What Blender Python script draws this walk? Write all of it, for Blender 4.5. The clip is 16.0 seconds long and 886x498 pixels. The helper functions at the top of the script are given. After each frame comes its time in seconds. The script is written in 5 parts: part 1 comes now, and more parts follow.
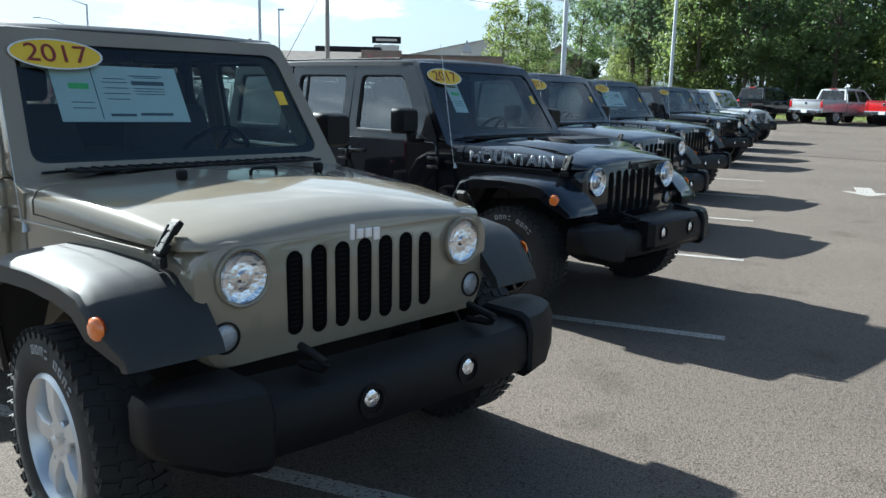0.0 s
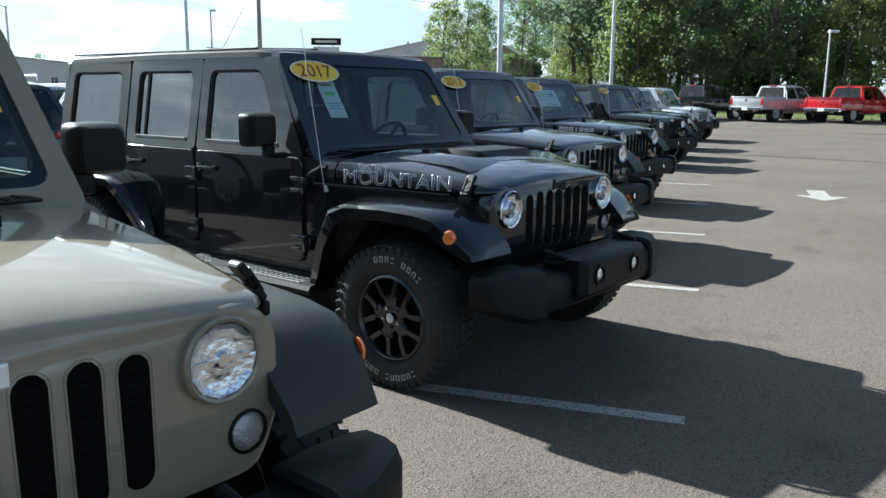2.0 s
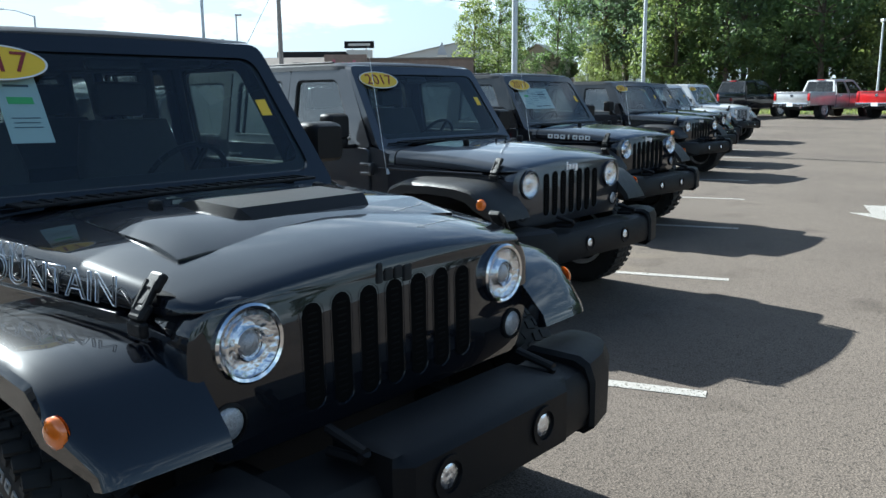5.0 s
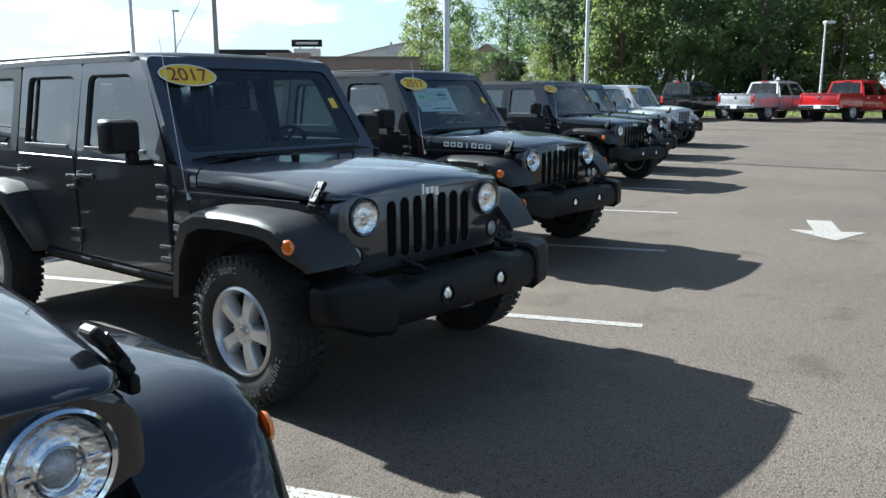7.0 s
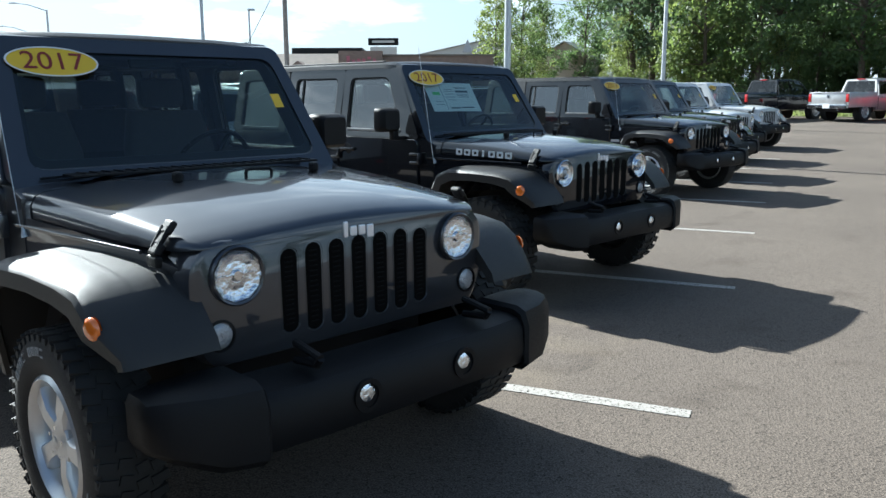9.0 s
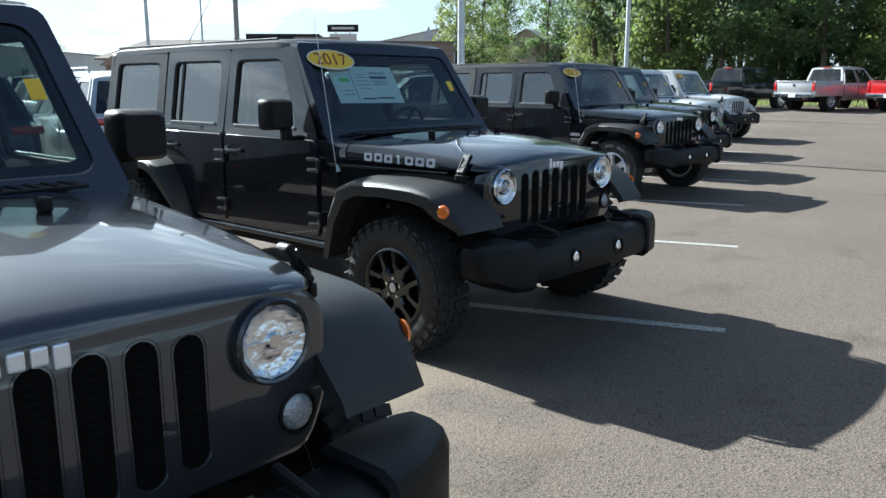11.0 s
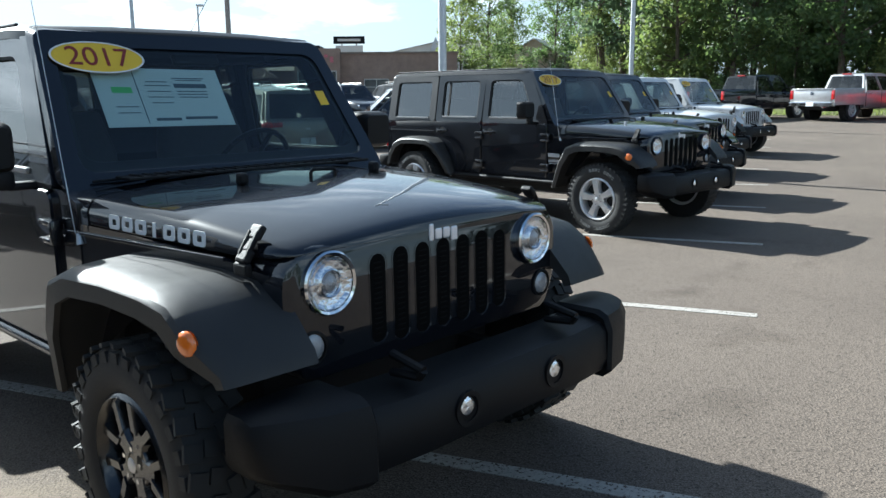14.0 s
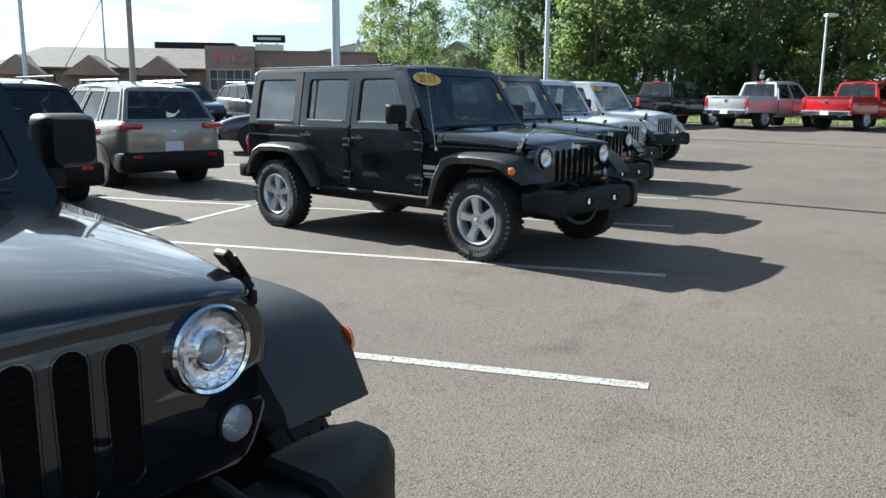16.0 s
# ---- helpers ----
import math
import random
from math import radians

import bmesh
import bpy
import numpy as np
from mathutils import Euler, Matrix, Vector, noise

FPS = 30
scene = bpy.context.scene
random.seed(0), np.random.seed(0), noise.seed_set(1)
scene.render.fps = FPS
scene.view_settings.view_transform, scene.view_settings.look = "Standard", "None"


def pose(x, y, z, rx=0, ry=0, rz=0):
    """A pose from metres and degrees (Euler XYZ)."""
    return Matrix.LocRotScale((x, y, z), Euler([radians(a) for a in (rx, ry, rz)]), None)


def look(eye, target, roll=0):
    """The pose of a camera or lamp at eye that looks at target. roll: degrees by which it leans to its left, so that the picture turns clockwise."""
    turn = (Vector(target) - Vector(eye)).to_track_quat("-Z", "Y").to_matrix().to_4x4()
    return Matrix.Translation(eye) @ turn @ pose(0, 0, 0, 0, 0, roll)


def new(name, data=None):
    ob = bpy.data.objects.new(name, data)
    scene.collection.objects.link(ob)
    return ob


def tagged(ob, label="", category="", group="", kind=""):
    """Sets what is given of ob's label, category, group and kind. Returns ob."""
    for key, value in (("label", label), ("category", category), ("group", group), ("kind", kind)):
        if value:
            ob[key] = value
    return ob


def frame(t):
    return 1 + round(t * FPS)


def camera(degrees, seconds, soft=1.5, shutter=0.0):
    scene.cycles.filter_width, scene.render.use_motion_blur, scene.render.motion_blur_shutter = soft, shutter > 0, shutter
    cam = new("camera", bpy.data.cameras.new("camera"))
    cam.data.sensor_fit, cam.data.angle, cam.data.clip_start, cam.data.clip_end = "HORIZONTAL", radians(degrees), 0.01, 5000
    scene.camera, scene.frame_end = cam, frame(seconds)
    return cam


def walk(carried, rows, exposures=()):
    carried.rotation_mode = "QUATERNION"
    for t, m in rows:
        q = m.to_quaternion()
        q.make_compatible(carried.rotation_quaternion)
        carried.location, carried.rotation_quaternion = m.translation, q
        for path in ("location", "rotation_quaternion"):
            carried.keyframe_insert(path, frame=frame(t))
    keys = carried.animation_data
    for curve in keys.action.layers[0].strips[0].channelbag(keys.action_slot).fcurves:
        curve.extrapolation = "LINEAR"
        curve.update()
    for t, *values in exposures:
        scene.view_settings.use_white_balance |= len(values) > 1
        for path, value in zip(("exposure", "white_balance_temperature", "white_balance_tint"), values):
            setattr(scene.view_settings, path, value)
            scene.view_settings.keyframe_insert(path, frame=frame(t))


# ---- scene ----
cam = camera(57.5, 16.0)
METRES, EYE, TILT, LEAN, TURN = 13.2, 1.597, -0.35, 0.0, 0.0
ROWS = [
    (0.0, 0.0, 0.0, 0.0, 0.23, -10.6, -1.25),
    (0.5, 0.0037, 0.0332, 0.0003, -2.32, -10.71, -1.02),
    (1.0, 0.0161, 0.0602, -0.0011, -2.16, -10.62, 0.28),
    (1.5, 0.03, 0.0871, 0.0003, -2.56, -10.59, -0.16),
    (2.0, 0.0355, 0.118, -0.0001, -3.61, -10.43, -0.55),
    (2.5, 0.0482, 0.1438, -0.0005, -2.01, -10.33, 0.52),
    (3.0, 0.0663, 0.1712, 0.0007, -0.39, -10.49, 0.51),
    (3.5, 0.0744, 0.2034, -0.0003, -1.4, -10.44, -0.02),
    (3.7, 0.0779, 0.2164, -0.0002, -1.11, -10.24, 0.02),
    (6.0, 0.1537, 0.3469, 0.0021, -1.04, -10.46, 0.78),
    (6.5, 0.1658, 0.3733, 0.0006, -3.98, -10.51, 0.04),
    (7.0, 0.1795, 0.4045, 0.0021, -4.0, -10.34, 0.23),
    (7.5, 0.1994, 0.4299, 0.0019, -1.81, -10.74, 0.24),
    (8.0, 0.2066, 0.4551, 0.0006, -0.68, -10.94, -0.42),
    (8.5, 0.212, 0.4874, 0.0025, -0.14, -10.78, -0.22),
    (9.0, 0.2281, 0.5195, 0.0014, 1.5, -10.41, 0.13),
    (9.2, 0.2339, 0.5321, 0.0014, 2.32, -10.26, 0.13),
    (11.3, 0.2563, 0.6564, 0.0018, -1.37, -11.29, -0.01),
    (11.5, 0.2594, 0.6669, 0.0018, -1.42, -10.9, -0.02),
    (12.0, 0.271, 0.692, 0.0004, -0.39, -10.29, 0.14),
    (12.5, 0.2842, 0.7191, 0.0016, 0.53, -10.61, -0.3),
    (13.0, 0.289, 0.7538, 0.0015, -1.56, -10.24, -0.5),
    (13.5, 0.299, 0.7794, 0.0003, -1.27, -10.52, 0.39),
    (14.0, 0.3128, 0.8041, 0.002, -0.21, -10.45, 0.51),
    (14.5, 0.3211, 0.8339, 0.001, -2.24, -10.52, 0.17),
    (15.0, 0.3349, 0.8628, 0.0015, -3.6, -10.25, 0.56),
    (15.5, 0.3557, 0.8871, 0.0025, -3.46, -10.47, 0.28),
    (16.0, 0.3678, 0.9152, 0.0013, -5.27, -10.29, -0.39),
]
walk(cam, [(t, pose(0, 0, EYE, TILT, LEAN, TURN) @ pose(METRES * x, METRES * y, METRES * z, 90 + pitch, roll, yaw)) for t, x, y, z, yaw, pitch, roll in ROWS], [(0.0, 1.76, 5600, 0), (16.0, 1.84, 5680, 1)])

# ---- light ----
world = bpy.data.worlds.new("sky")
scene.world = world
world.use_nodes = True
wn, wl = world.node_tree.nodes, world.node_tree.links
sky = wn.new("ShaderNodeTexSky")
sky.sky_type, sky.sun_disc = "NISHITA", False
sky.sun_elevation, sky.sun_rotation = radians(30.4), radians(-47)
sky.air_density, sky.dust_density = 1.0, 1.2
tc = wn.new("ShaderNodeTexCoord")
wm = wn.new("ShaderNodeMapping")
wm.inputs["Scale"].default_value = (2.6, 2.6, 9.0)
wl.new(tc.outputs["Generated"], wm.inputs["Vector"])
cn = wn.new("ShaderNodeTexNoise")
cn.inputs["Scale"].default_value, cn.inputs["Detail"].default_value, cn.inputs["Roughness"].default_value = 2.1, 9, 0.58
wl.new(wm.outputs["Vector"], cn.inputs["Vector"])
cr = wn.new("ShaderNodeValToRGB")
cr.color_ramp.elements[0].position, cr.color_ramp.elements[1].position = 0.49, 0.66
wl.new(cn.outputs["Fac"], cr.inputs["Fac"])
cm = wn.new("ShaderNodeMix")
cm.data_type = "RGBA"
cm.inputs["B"].default_value = (11.5, 11.7, 12.0, 1)
# clouds lie low over the horizon; the sky overhead is clear
sx = wn.new("ShaderNodeSeparateXYZ")
wl.new(tc.outputs["Generated"], sx.inputs["Vector"])
low = wn.new("ShaderNodeMapRange")
low.inputs["From Min"].default_value, low.inputs["From Max"].default_value = 0.30, 0.62
low.inputs["To Min"].default_value, low.inputs["To Max"].default_value = 0.85, 0.0
wl.new(sx.outputs["Z"], low.inputs["Value"])
cf = wn.new("ShaderNodeMath")
cf.operation = "MULTIPLY"
wl.new(cr.outputs["Color"], cf.inputs[0])
wl.new(low.outputs["Result"], cf.inputs[1])
haze = wn.new("ShaderNodeMapRange")
haze.inputs["From Min"].default_value, haze.inputs["From Max"].default_value = 0.0, 0.55
haze.inputs["To Min"].default_value, haze.inputs["To Max"].default_value = 0.78, 0.0
wl.new(sx.outputs["Z"], haze.inputs["Value"])
hm = wn.new("ShaderNodeMix")
hm.data_type = "RGBA"
hm.inputs["B"].default_value = (3.8, 4.5, 5.1, 1)
wl.new(haze.outputs["Result"], hm.inputs["Factor"])
wl.new(sky.outputs["Color"], hm.inputs["A"])
# hazy brightness of the sky towards the sun
SUN_AZ, SUN_EL = radians(137), radians(30.4)
SUN_DIR = Vector((math.cos(SUN_AZ) * math.cos(SUN_EL), math.sin(SUN_AZ) * math.cos(SUN_EL), math.sin(SUN_EL)))
nd = wn.new("ShaderNodeVectorMath")
nd.operation = "NORMALIZE"
wl.new(tc.outputs["Generated"], nd.inputs[0])
dt = wn.new("ShaderNodeVectorMath")
dt.operation = "DOT_PRODUCT"
dt.inputs[1].default_value = SUN_DIR
wl.new(nd.outputs["Vector"], dt.inputs[0])
gm = wn.new("ShaderNodeMapRange")
gm.interpolation_type = "SMOOTHSTEP"
gm.inputs["From Min"].default_value, gm.inputs["From Max"].default_value = 0.45, 1.0
gm.inputs["To Min"].default_value, gm.inputs["To Max"].default_value = 0.0, 0.80
wl.new(dt.outputs["Value"], gm.inputs["Value"])
gx = wn.new("ShaderNodeMix")
gx.data_type = "RGBA"
gx.inputs["B"].default_value = (5.8, 6.3, 6.9, 1)
wl.new(gm.outputs["Result"], gx.inputs["Factor"])
wl.new(hm.outputs["Result"], gx.inputs["A"])
wl.new(gx.outputs["Result"], cm.inputs["A"])
wl.new(cf.outputs["Value"], cm.inputs["Factor"])
bg = wn["Background"]
bg.inputs["Strength"].default_value = 0.050
wl.new(cm.outputs["Result"], bg.inputs["Color"])

sun = new("sun", bpy.data.lights.new("sun", "SUN"))
sun.data.energy, sun.data.angle, sun.data.color = 5.0, radians(0.5), (1.0, 0.945, 0.87)
sun.matrix_world = look(SUN_DIR * 50, (0, 0, 0))


# ---- materials ----
def material(name, color, rough=0.5, metal=0.0, vary=0.0, scale=8.0, bump=0.0, bump_scale=200.0, coat=0.0, rand=0.0, spec=0.5):
    m = bpy.data.materials.new(name)
    m.use_nodes = True
    n, l = m.node_tree.nodes, m.node_tree.links
    b = n["Principled BSDF"]
    b.inputs["Base Color"].default_value = (*color, 1)
    b.inputs["Roughness"].default_value, b.inputs["Metallic"].default_value = rough, metal
    b.inputs["Coat Weight"].default_value, b.inputs["Coat Roughness"].default_value, b.inputs["Coat IOR"].default_value = coat, 0.03, 1.55
    b.inputs["Specular IOR Level"].default_value = spec
    co = n.new("ShaderNodeTexCoord")
    if vary or rand:
        t = n.new("ShaderNodeTexNoise")
        t.inputs["Scale"].default_value, t.inputs["Detail"].default_value, t.inputs["Roughness"].default_value = scale, 8, 0.65
        l.new(co.outputs["Object"], t.inputs["Vector"])
        r = n.new("ShaderNodeMapRange")
        r.inputs["From Min"].default_value, r.inputs["From Max"].default_value = 0.3, 0.7
        r.inputs["To Min"].default_value, r.inputs["To Max"].default_value = 1 - vary, 1 + vary
        l.new(t.outputs["Fac"], r.inputs["Value"])
        fac = r.outputs["Result"]
        if rand:
            oi = n.new("ShaderNodeObjectInfo")
            r2 = n.new("ShaderNodeMapRange")
            r2.inputs["To Min"].default_value, r2.inputs["To Max"].default_value = 1 - rand, 1 + rand
            l.new(oi.outputs["Random"], r2.inputs["Value"])
            mm = n.new("ShaderNodeMath")
            mm.operation = "MULTIPLY"
            l.new(fac, mm.inputs[0])
            l.new(r2.outputs["Result"], mm.inputs[1])
            fac = mm.outputs["Value"]
        mx = n.new("ShaderNodeVectorMath")
        mx.operation = "SCALE"
        mx.inputs[0].default_value = color
        l.new(fac, mx.inputs["Scale"])
        l.new(mx.outputs["Vector"], b.inputs["Base Color"])
        r3 = n.new("ShaderNodeMapRange")
        r3.inputs["To Min"].default_value, r3.inputs["To Max"].default_value = max(rough - 0.4 * vary, 0.02), min(rough + 0.4 * vary, 1)
        l.new(t.outputs["Fac"], r3.inputs["Value"])
        l.new(r3.outputs["Result"], b.inputs["Roughness"])
    if bump:
        t2 = n.new("ShaderNodeTexNoise")
        t2.inputs["Scale"].default_value, t2.inputs["Detail"].default_value = bump_scale, 4
        l.new(co.outputs["Object"], t2.inputs["Vector"])
        bp = n.new("ShaderNodeBump")
        bp.inputs["Strength"].default_value, bp.inputs["Distance"].default_value = bump, 0.01
        l.new(t2.outputs["Fac"], bp.inputs["Height"])
        l.new(bp.outputs["Normal"], b.inputs["Normal"])
    return m


def paint(name, color, metal=0.0):
    return material(name, color, 0.32, metal, 0.10, 2.5, coat=1.0, spec=0.06)


def glass(name, tint, clear, ior=1.45):
    """A pane: mixes a see-through tint with a mirror-like gloss by Fresnel."""
    m = bpy.data.materials.new(name)
    m.use_nodes = True
    n, l = m.node_tree.nodes, m.node_tree.links
    n.clear()
    out = n.new("ShaderNodeOutputMaterial")
    tr = n.new("ShaderNodeBsdfTransparent")
    tr.inputs["Color"].default_value = (*[c * clear for c in tint], 1)
    gl = n.new("ShaderNodeBsdfGlossy")
    gl.inputs["Roughness"].default_value = 0.01
    lw = n.new("ShaderNodeLayerWeight")
    pw = n.new("ShaderNodeMath")
    pw.operation, pw.inputs[1].default_value = "POWER", 4.0
    l.new(lw.outputs["Facing"], pw.inputs[0])
    fr = n.new("ShaderNodeMapRange")
    f0 = ((ior - 1) / (ior + 1)) ** 2 * 1.8
    fr.inputs["To Min"].default_value, fr.inputs["To Max"].default_value = f0, 1.0
    l.new(pw.outputs["Value"], fr.inputs["Value"])
    mx = n.new("ShaderNodeMixShader")
    l.new(fr.outputs["Result"], mx.inputs["Fac"])
    l.new(tr.outputs["BSDF"], mx.inputs[1])
    l.new(gl.outputs["BSDF"], mx.inputs[2])
    l.new(mx.outputs["Shader"], out.inputs["Surface"])
    return m


def asphalt():
    m = bpy.data.materials.new("asphalt")
    m.use_nodes = True
    n, l = m.node_tree.nodes, m.node_tree.links
    b = n["Principled BSDF"]
    co = n.new("ShaderNodeTexCoord")

    def tex(kind, scale, detail=5.0):
        t = n.new(kind)
        t.inputs["Scale"].default_value = scale
        if "Detail" in t.inputs:
            t.inputs["Detail"].default_value = detail
        l.new(co.outputs["Object"], t.inputs["Vector"])
        return t

    def ramp(src, p0, p1, c0, c1):
        r = n.new("ShaderNodeValToRGB")
        r.color_ramp.elements[0].position, r.color_ramp.elements[1].position = p0, p1
        r.color_ramp.elements[0].color, r.color_ramp.elements[1].color = (*c0, 1), (*c1, 1)
        l.new(src, r.inputs["Fac"])
        return r.outputs["Color"]

    def mul(a, c, f=1.0):
        x = n.new("ShaderNodeMix")
        x.data_type, x.blend_type = "RGBA", "MULTIPLY"
        x.inputs["Factor"].default_value = f
        l.new(a, x.inputs["A"])
        l.new(c, x.inputs["B"])
        return x.outputs["Result"]

    grit = tex("ShaderNodeTexVoronoi", 68)
    fine = tex("ShaderNodeTexNoise", 120, 5)
    wide = tex("ShaderNodeTexNoise", 0.35, 6)
    spots = tex("ShaderNodeTexNoise", 1.7, 7)
    stone = ramp(grit.outputs["Color"], 0.1, 0.9, (0.006, 0.0050, 0.0043), (0.138, 0.113, 0.094))
    c = mul(stone, ramp(fine.outputs["Fac"], 0.34, 0.60, (0.38, 0.38, 0.38), (1.2, 1.2, 1.2)))
    c = mul(c, ramp(wide.outputs["Fac"], 0.3, 0.7, (0.82, 0.80, 0.78), (1.12, 1.10, 1.06)))
    c = mul(c, ramp(spots.outputs["Fac"], 0.28, 0.42, (0.72, 0.71, 0.70), (1, 1, 1)))
    # pale dust swept up on the ground between two cars
    dn = tex("ShaderNodeTexNoise", 2.1, 10)
    vm = n.new("ShaderNodeVectorMath")
    vm.operation = "DISTANCE"
    vm.inputs[1].default_value = (2.15, 12.35, 0)
    l.new(co.outputs["Object"], vm.inputs[0])
    md = n.new("ShaderNodeMapRange")
    md.inputs["From Min"].default_value, md.inputs["From Max"].default_value = 0.5, 2.1
    md.inputs["To Min"].default_value, md.inputs["To Max"].default_value = 0.72, 0.0
    l.new(vm.outputs["Value"], md.inputs["Value"])
    rn = n.new("ShaderNodeMapRange")
    rn.inputs["From Min"].default_value, rn.inputs["From Max"].default_value = 0.42, 0.60
    l.new(dn.outputs["Fac"], rn.inputs["Value"])
    mm = n.new("ShaderNodeMath")
    mm.operation = "MULTIPLY"
    l.new(md.outputs["Result"], mm.inputs[0])
    l.new(rn.outputs["Result"], mm.inputs[1])
    dx = n.new("ShaderNodeMix")
    dx.data_type = "RGBA"
    dx.inputs["B"].default_value = (0.235, 0.185, 0.125, 1)
    l.new(mm.outputs["Value"], dx.inputs["Factor"])
    l.new(c, dx.inputs["A"])
    l.new(dx.outputs["Result"], b.inputs["Base Color"])
    b.inputs["Roughness"].default_value, b.inputs["Specular IOR Level"].default_value = 0.9, 0.25
    bp = n.new("ShaderNodeBump")
    bp.inputs["Strength"].default_value, bp.inputs["Distance"].default_value = 0.45, 0.006
    l.new(grit.outputs["Distance"], bp.inputs["Height"])
    l.new(bp.outputs["Normal"], b.inputs["Normal"])
    return m


def worn_paint():
    m = material("road_paint", (0.312, 0.2886, 0.2574), 0.75, 0, 0.25, 30, 0.3, 150)
    n, l = m.node_tree.nodes, m.node_tree.links
    co = n.new("ShaderNodeTexCoord")
    t = n.new("ShaderNodeTexNoise")
    t.inputs["Scale"].default_value, t.inputs["Detail"].default_value = 60, 6
    l.new(co.outputs["Object"], t.inputs["Vector"])
    r = n.new("ShaderNodeMapRange")
    r.inputs["From Min"].default_value, r.inputs["From Max"].default_value = 0.36, 0.42
    l.new(t.outputs["Fac"], r.inputs["Value"])
    l.new(r.outputs["Result"], n["Principled BSDF"].inputs["Alpha"])
    return m


def leaf_material(name, a, c):
    m = bpy.data.materials.new(name)
    m.use_nodes = True
    n, l = m.node_tree.nodes, m.node_tree.links
    b = n["Principled BSDF"]
    g = n.new("ShaderNodeNewGeometry")
    o = n.new("ShaderNodeObjectInfo")
    ad = n.new("ShaderNodeMath")
    ad.operation = "MULTIPLY_ADD"
    ad.inputs[1].default_value, ad.inputs[2].default_value = 0.55, 0.0
    l.new(g.outputs["Random Per Island"], ad.inputs[0])
    sm = n.new("ShaderNodeMath")
    sm.operation = "MULTIPLY_ADD"
    sm.inputs[1].default_value = 0.45
    l.new(o.outputs["Random"], sm.inputs[0])
    l.new(ad.outputs["Value"], sm.inputs[2])
    r = n.new("ShaderNodeValToRGB")
    r.color_ramp.elements[0].color, r.color_ramp.elements[1].color = (*a, 1), (*c, 1)
    l.new(sm.outputs["Value"], r.inputs["Fac"])
    l.new(r.outputs["Color"], b.inputs["Base Color"])
    b.inputs["Roughness"].default_value = 0.55
    tl = n.new("ShaderNodeBsdfTranslucent")
    br = n.new("ShaderNodeVectorMath")
    br.operation = "MULTIPLY"
    br.inputs[1].default_value = (1.8, 1.75, 1.5)
    l.new(r.outputs["Color"], br.inputs[0])
    l.new(br.outputs["Vector"], tl.inputs["Color"])
    mx = n.new("ShaderNodeMixShader")
    mx.inputs["Fac"].default_value = 0.5
    l.new(b.outputs["BSDF"], mx.inputs[1])
    l.new(tl.outputs["BSDF"], mx.inputs[2])
    l.new(mx.outputs["Shader"], n["Material Output"].inputs["Surface"])
    return m


M_ASPHALT = asphalt()
M_LINE = worn_paint()
M_GRASS = material("grass", (0.104, 0.1, 0.04), 0.9, 0, 0.5, 3.0, 0.8, 60)
M_TAN = paint("tan_paint", (0.232, 0.196, 0.14))
M_BLACK = paint("black_paint", (0.006, 0.007, 0.010))
M_GREY = paint("dark_grey_paint", (0.046, 0.048, 0.055), 0.5)
M_WHITE = paint("white_paint", (0.561, 0.561, 0.561))
M_SILVER = paint("silver_paint", (0.425, 0.425, 0.4335), 0.5)
M_RED = paint("red_paint", (0.357, 0.0102, 0.0119))
M_BRONZE = paint("bronze_grey_paint", (0.26, 0.235, 0.20), 0.5)
M_PLASTIC = material("black_plastic", (0.0052, 0.0052, 0.006), 0.50, 0, 0.15, 5, 0.12, 500, spec=0.2)
M_FLARE = material("grey_plastic", (0.0264, 0.02596, 0.02552), 0.46, 0, 0.12, 4, 0.15, 600, spec=0.3)
M_RUBBER = material("rubber", (0.0135, 0.0135, 0.0135), 0.75, 0, 0.25, 12, 0.2, 300)
M_TOP = material("hardtop_black", (0.016, 0.016, 0.018), 0.38, 0, 0.10, 5, 0.08, 400)
M_CHROME = material("chrome", (0.75, 0.76, 0.78), 0.08, 1.0)
M_ALLOY = material("silver_alloy", (0.62, 0.62, 0.62), 0.30, 0.55, 0.06, 10)
M_ALLOY_BLACK = material("black_alloy", (0.012, 0.012, 0.013), 0.25, 0.3, 0.05, 10, coat=0.5)
M_ALLOY_GREY = material("grey_alloy", (0.66, 0.64, 0.61), 0.30, 0.55, 0.06, 10)
M_DARK = material("underbody", (0.012, 0.012, 0.012), 0.85)
# near-black, almost no gloss: the shade inside the grille slots as a colour
M_SLOT_SHADE = material("grille_slot_shade", (0.004, 0.004, 0.004), 0.9, spec=0.05)
M_CABIN = material("cabin_cloth", (0.03, 0.03, 0.033), 0.85, 0, 0.15, 30)
M_AMBER = material("amber_lens", (0.75, 0.17, 0.015), 0.15, coat=1.0)
M_REDLENS = material("red_lens", (0.40, 0.008, 0.010), 0.12, coat=1.0)
M_LETTER_W = material("white_lettering", (0.648, 0.648, 0.648), 0.4)
M_TYRE_LETTER = material("tyre_lettering", (0.32, 0.32, 0.31), 0.7, 0, 0.3, 40)
M_LETTER_S = material("silver_lettering", (0.62, 0.63, 0.65), 0.25, 0.6)
M_BADGE = material("badge_silver", (0.80, 0.80, 0.82), 0.25, 0.4)
M_YELLOW = material("yellow_sticker", (0.7225, 0.4675, 0.0255), 0.45)
M_MAROON = material("maroon_print", (0.20, 0.02, 0.015), 0.5)
M_PAPER = material("sticker_paper", (0.612, 0.646, 0.663), 0.5, 0, 0.04, 20)
M_PAPER_INK = material("sticker_ink", (0.08, 0.10, 0.13), 0.6)
M_PAPER_GREEN = material("sticker_green", (0.16, 0.55, 0.16), 0.5)
M_LAMP = material("lamp_reflector", (0.86, 0.89, 0.94), 0.05, 1.0, bump=0.8, bump_scale=45)
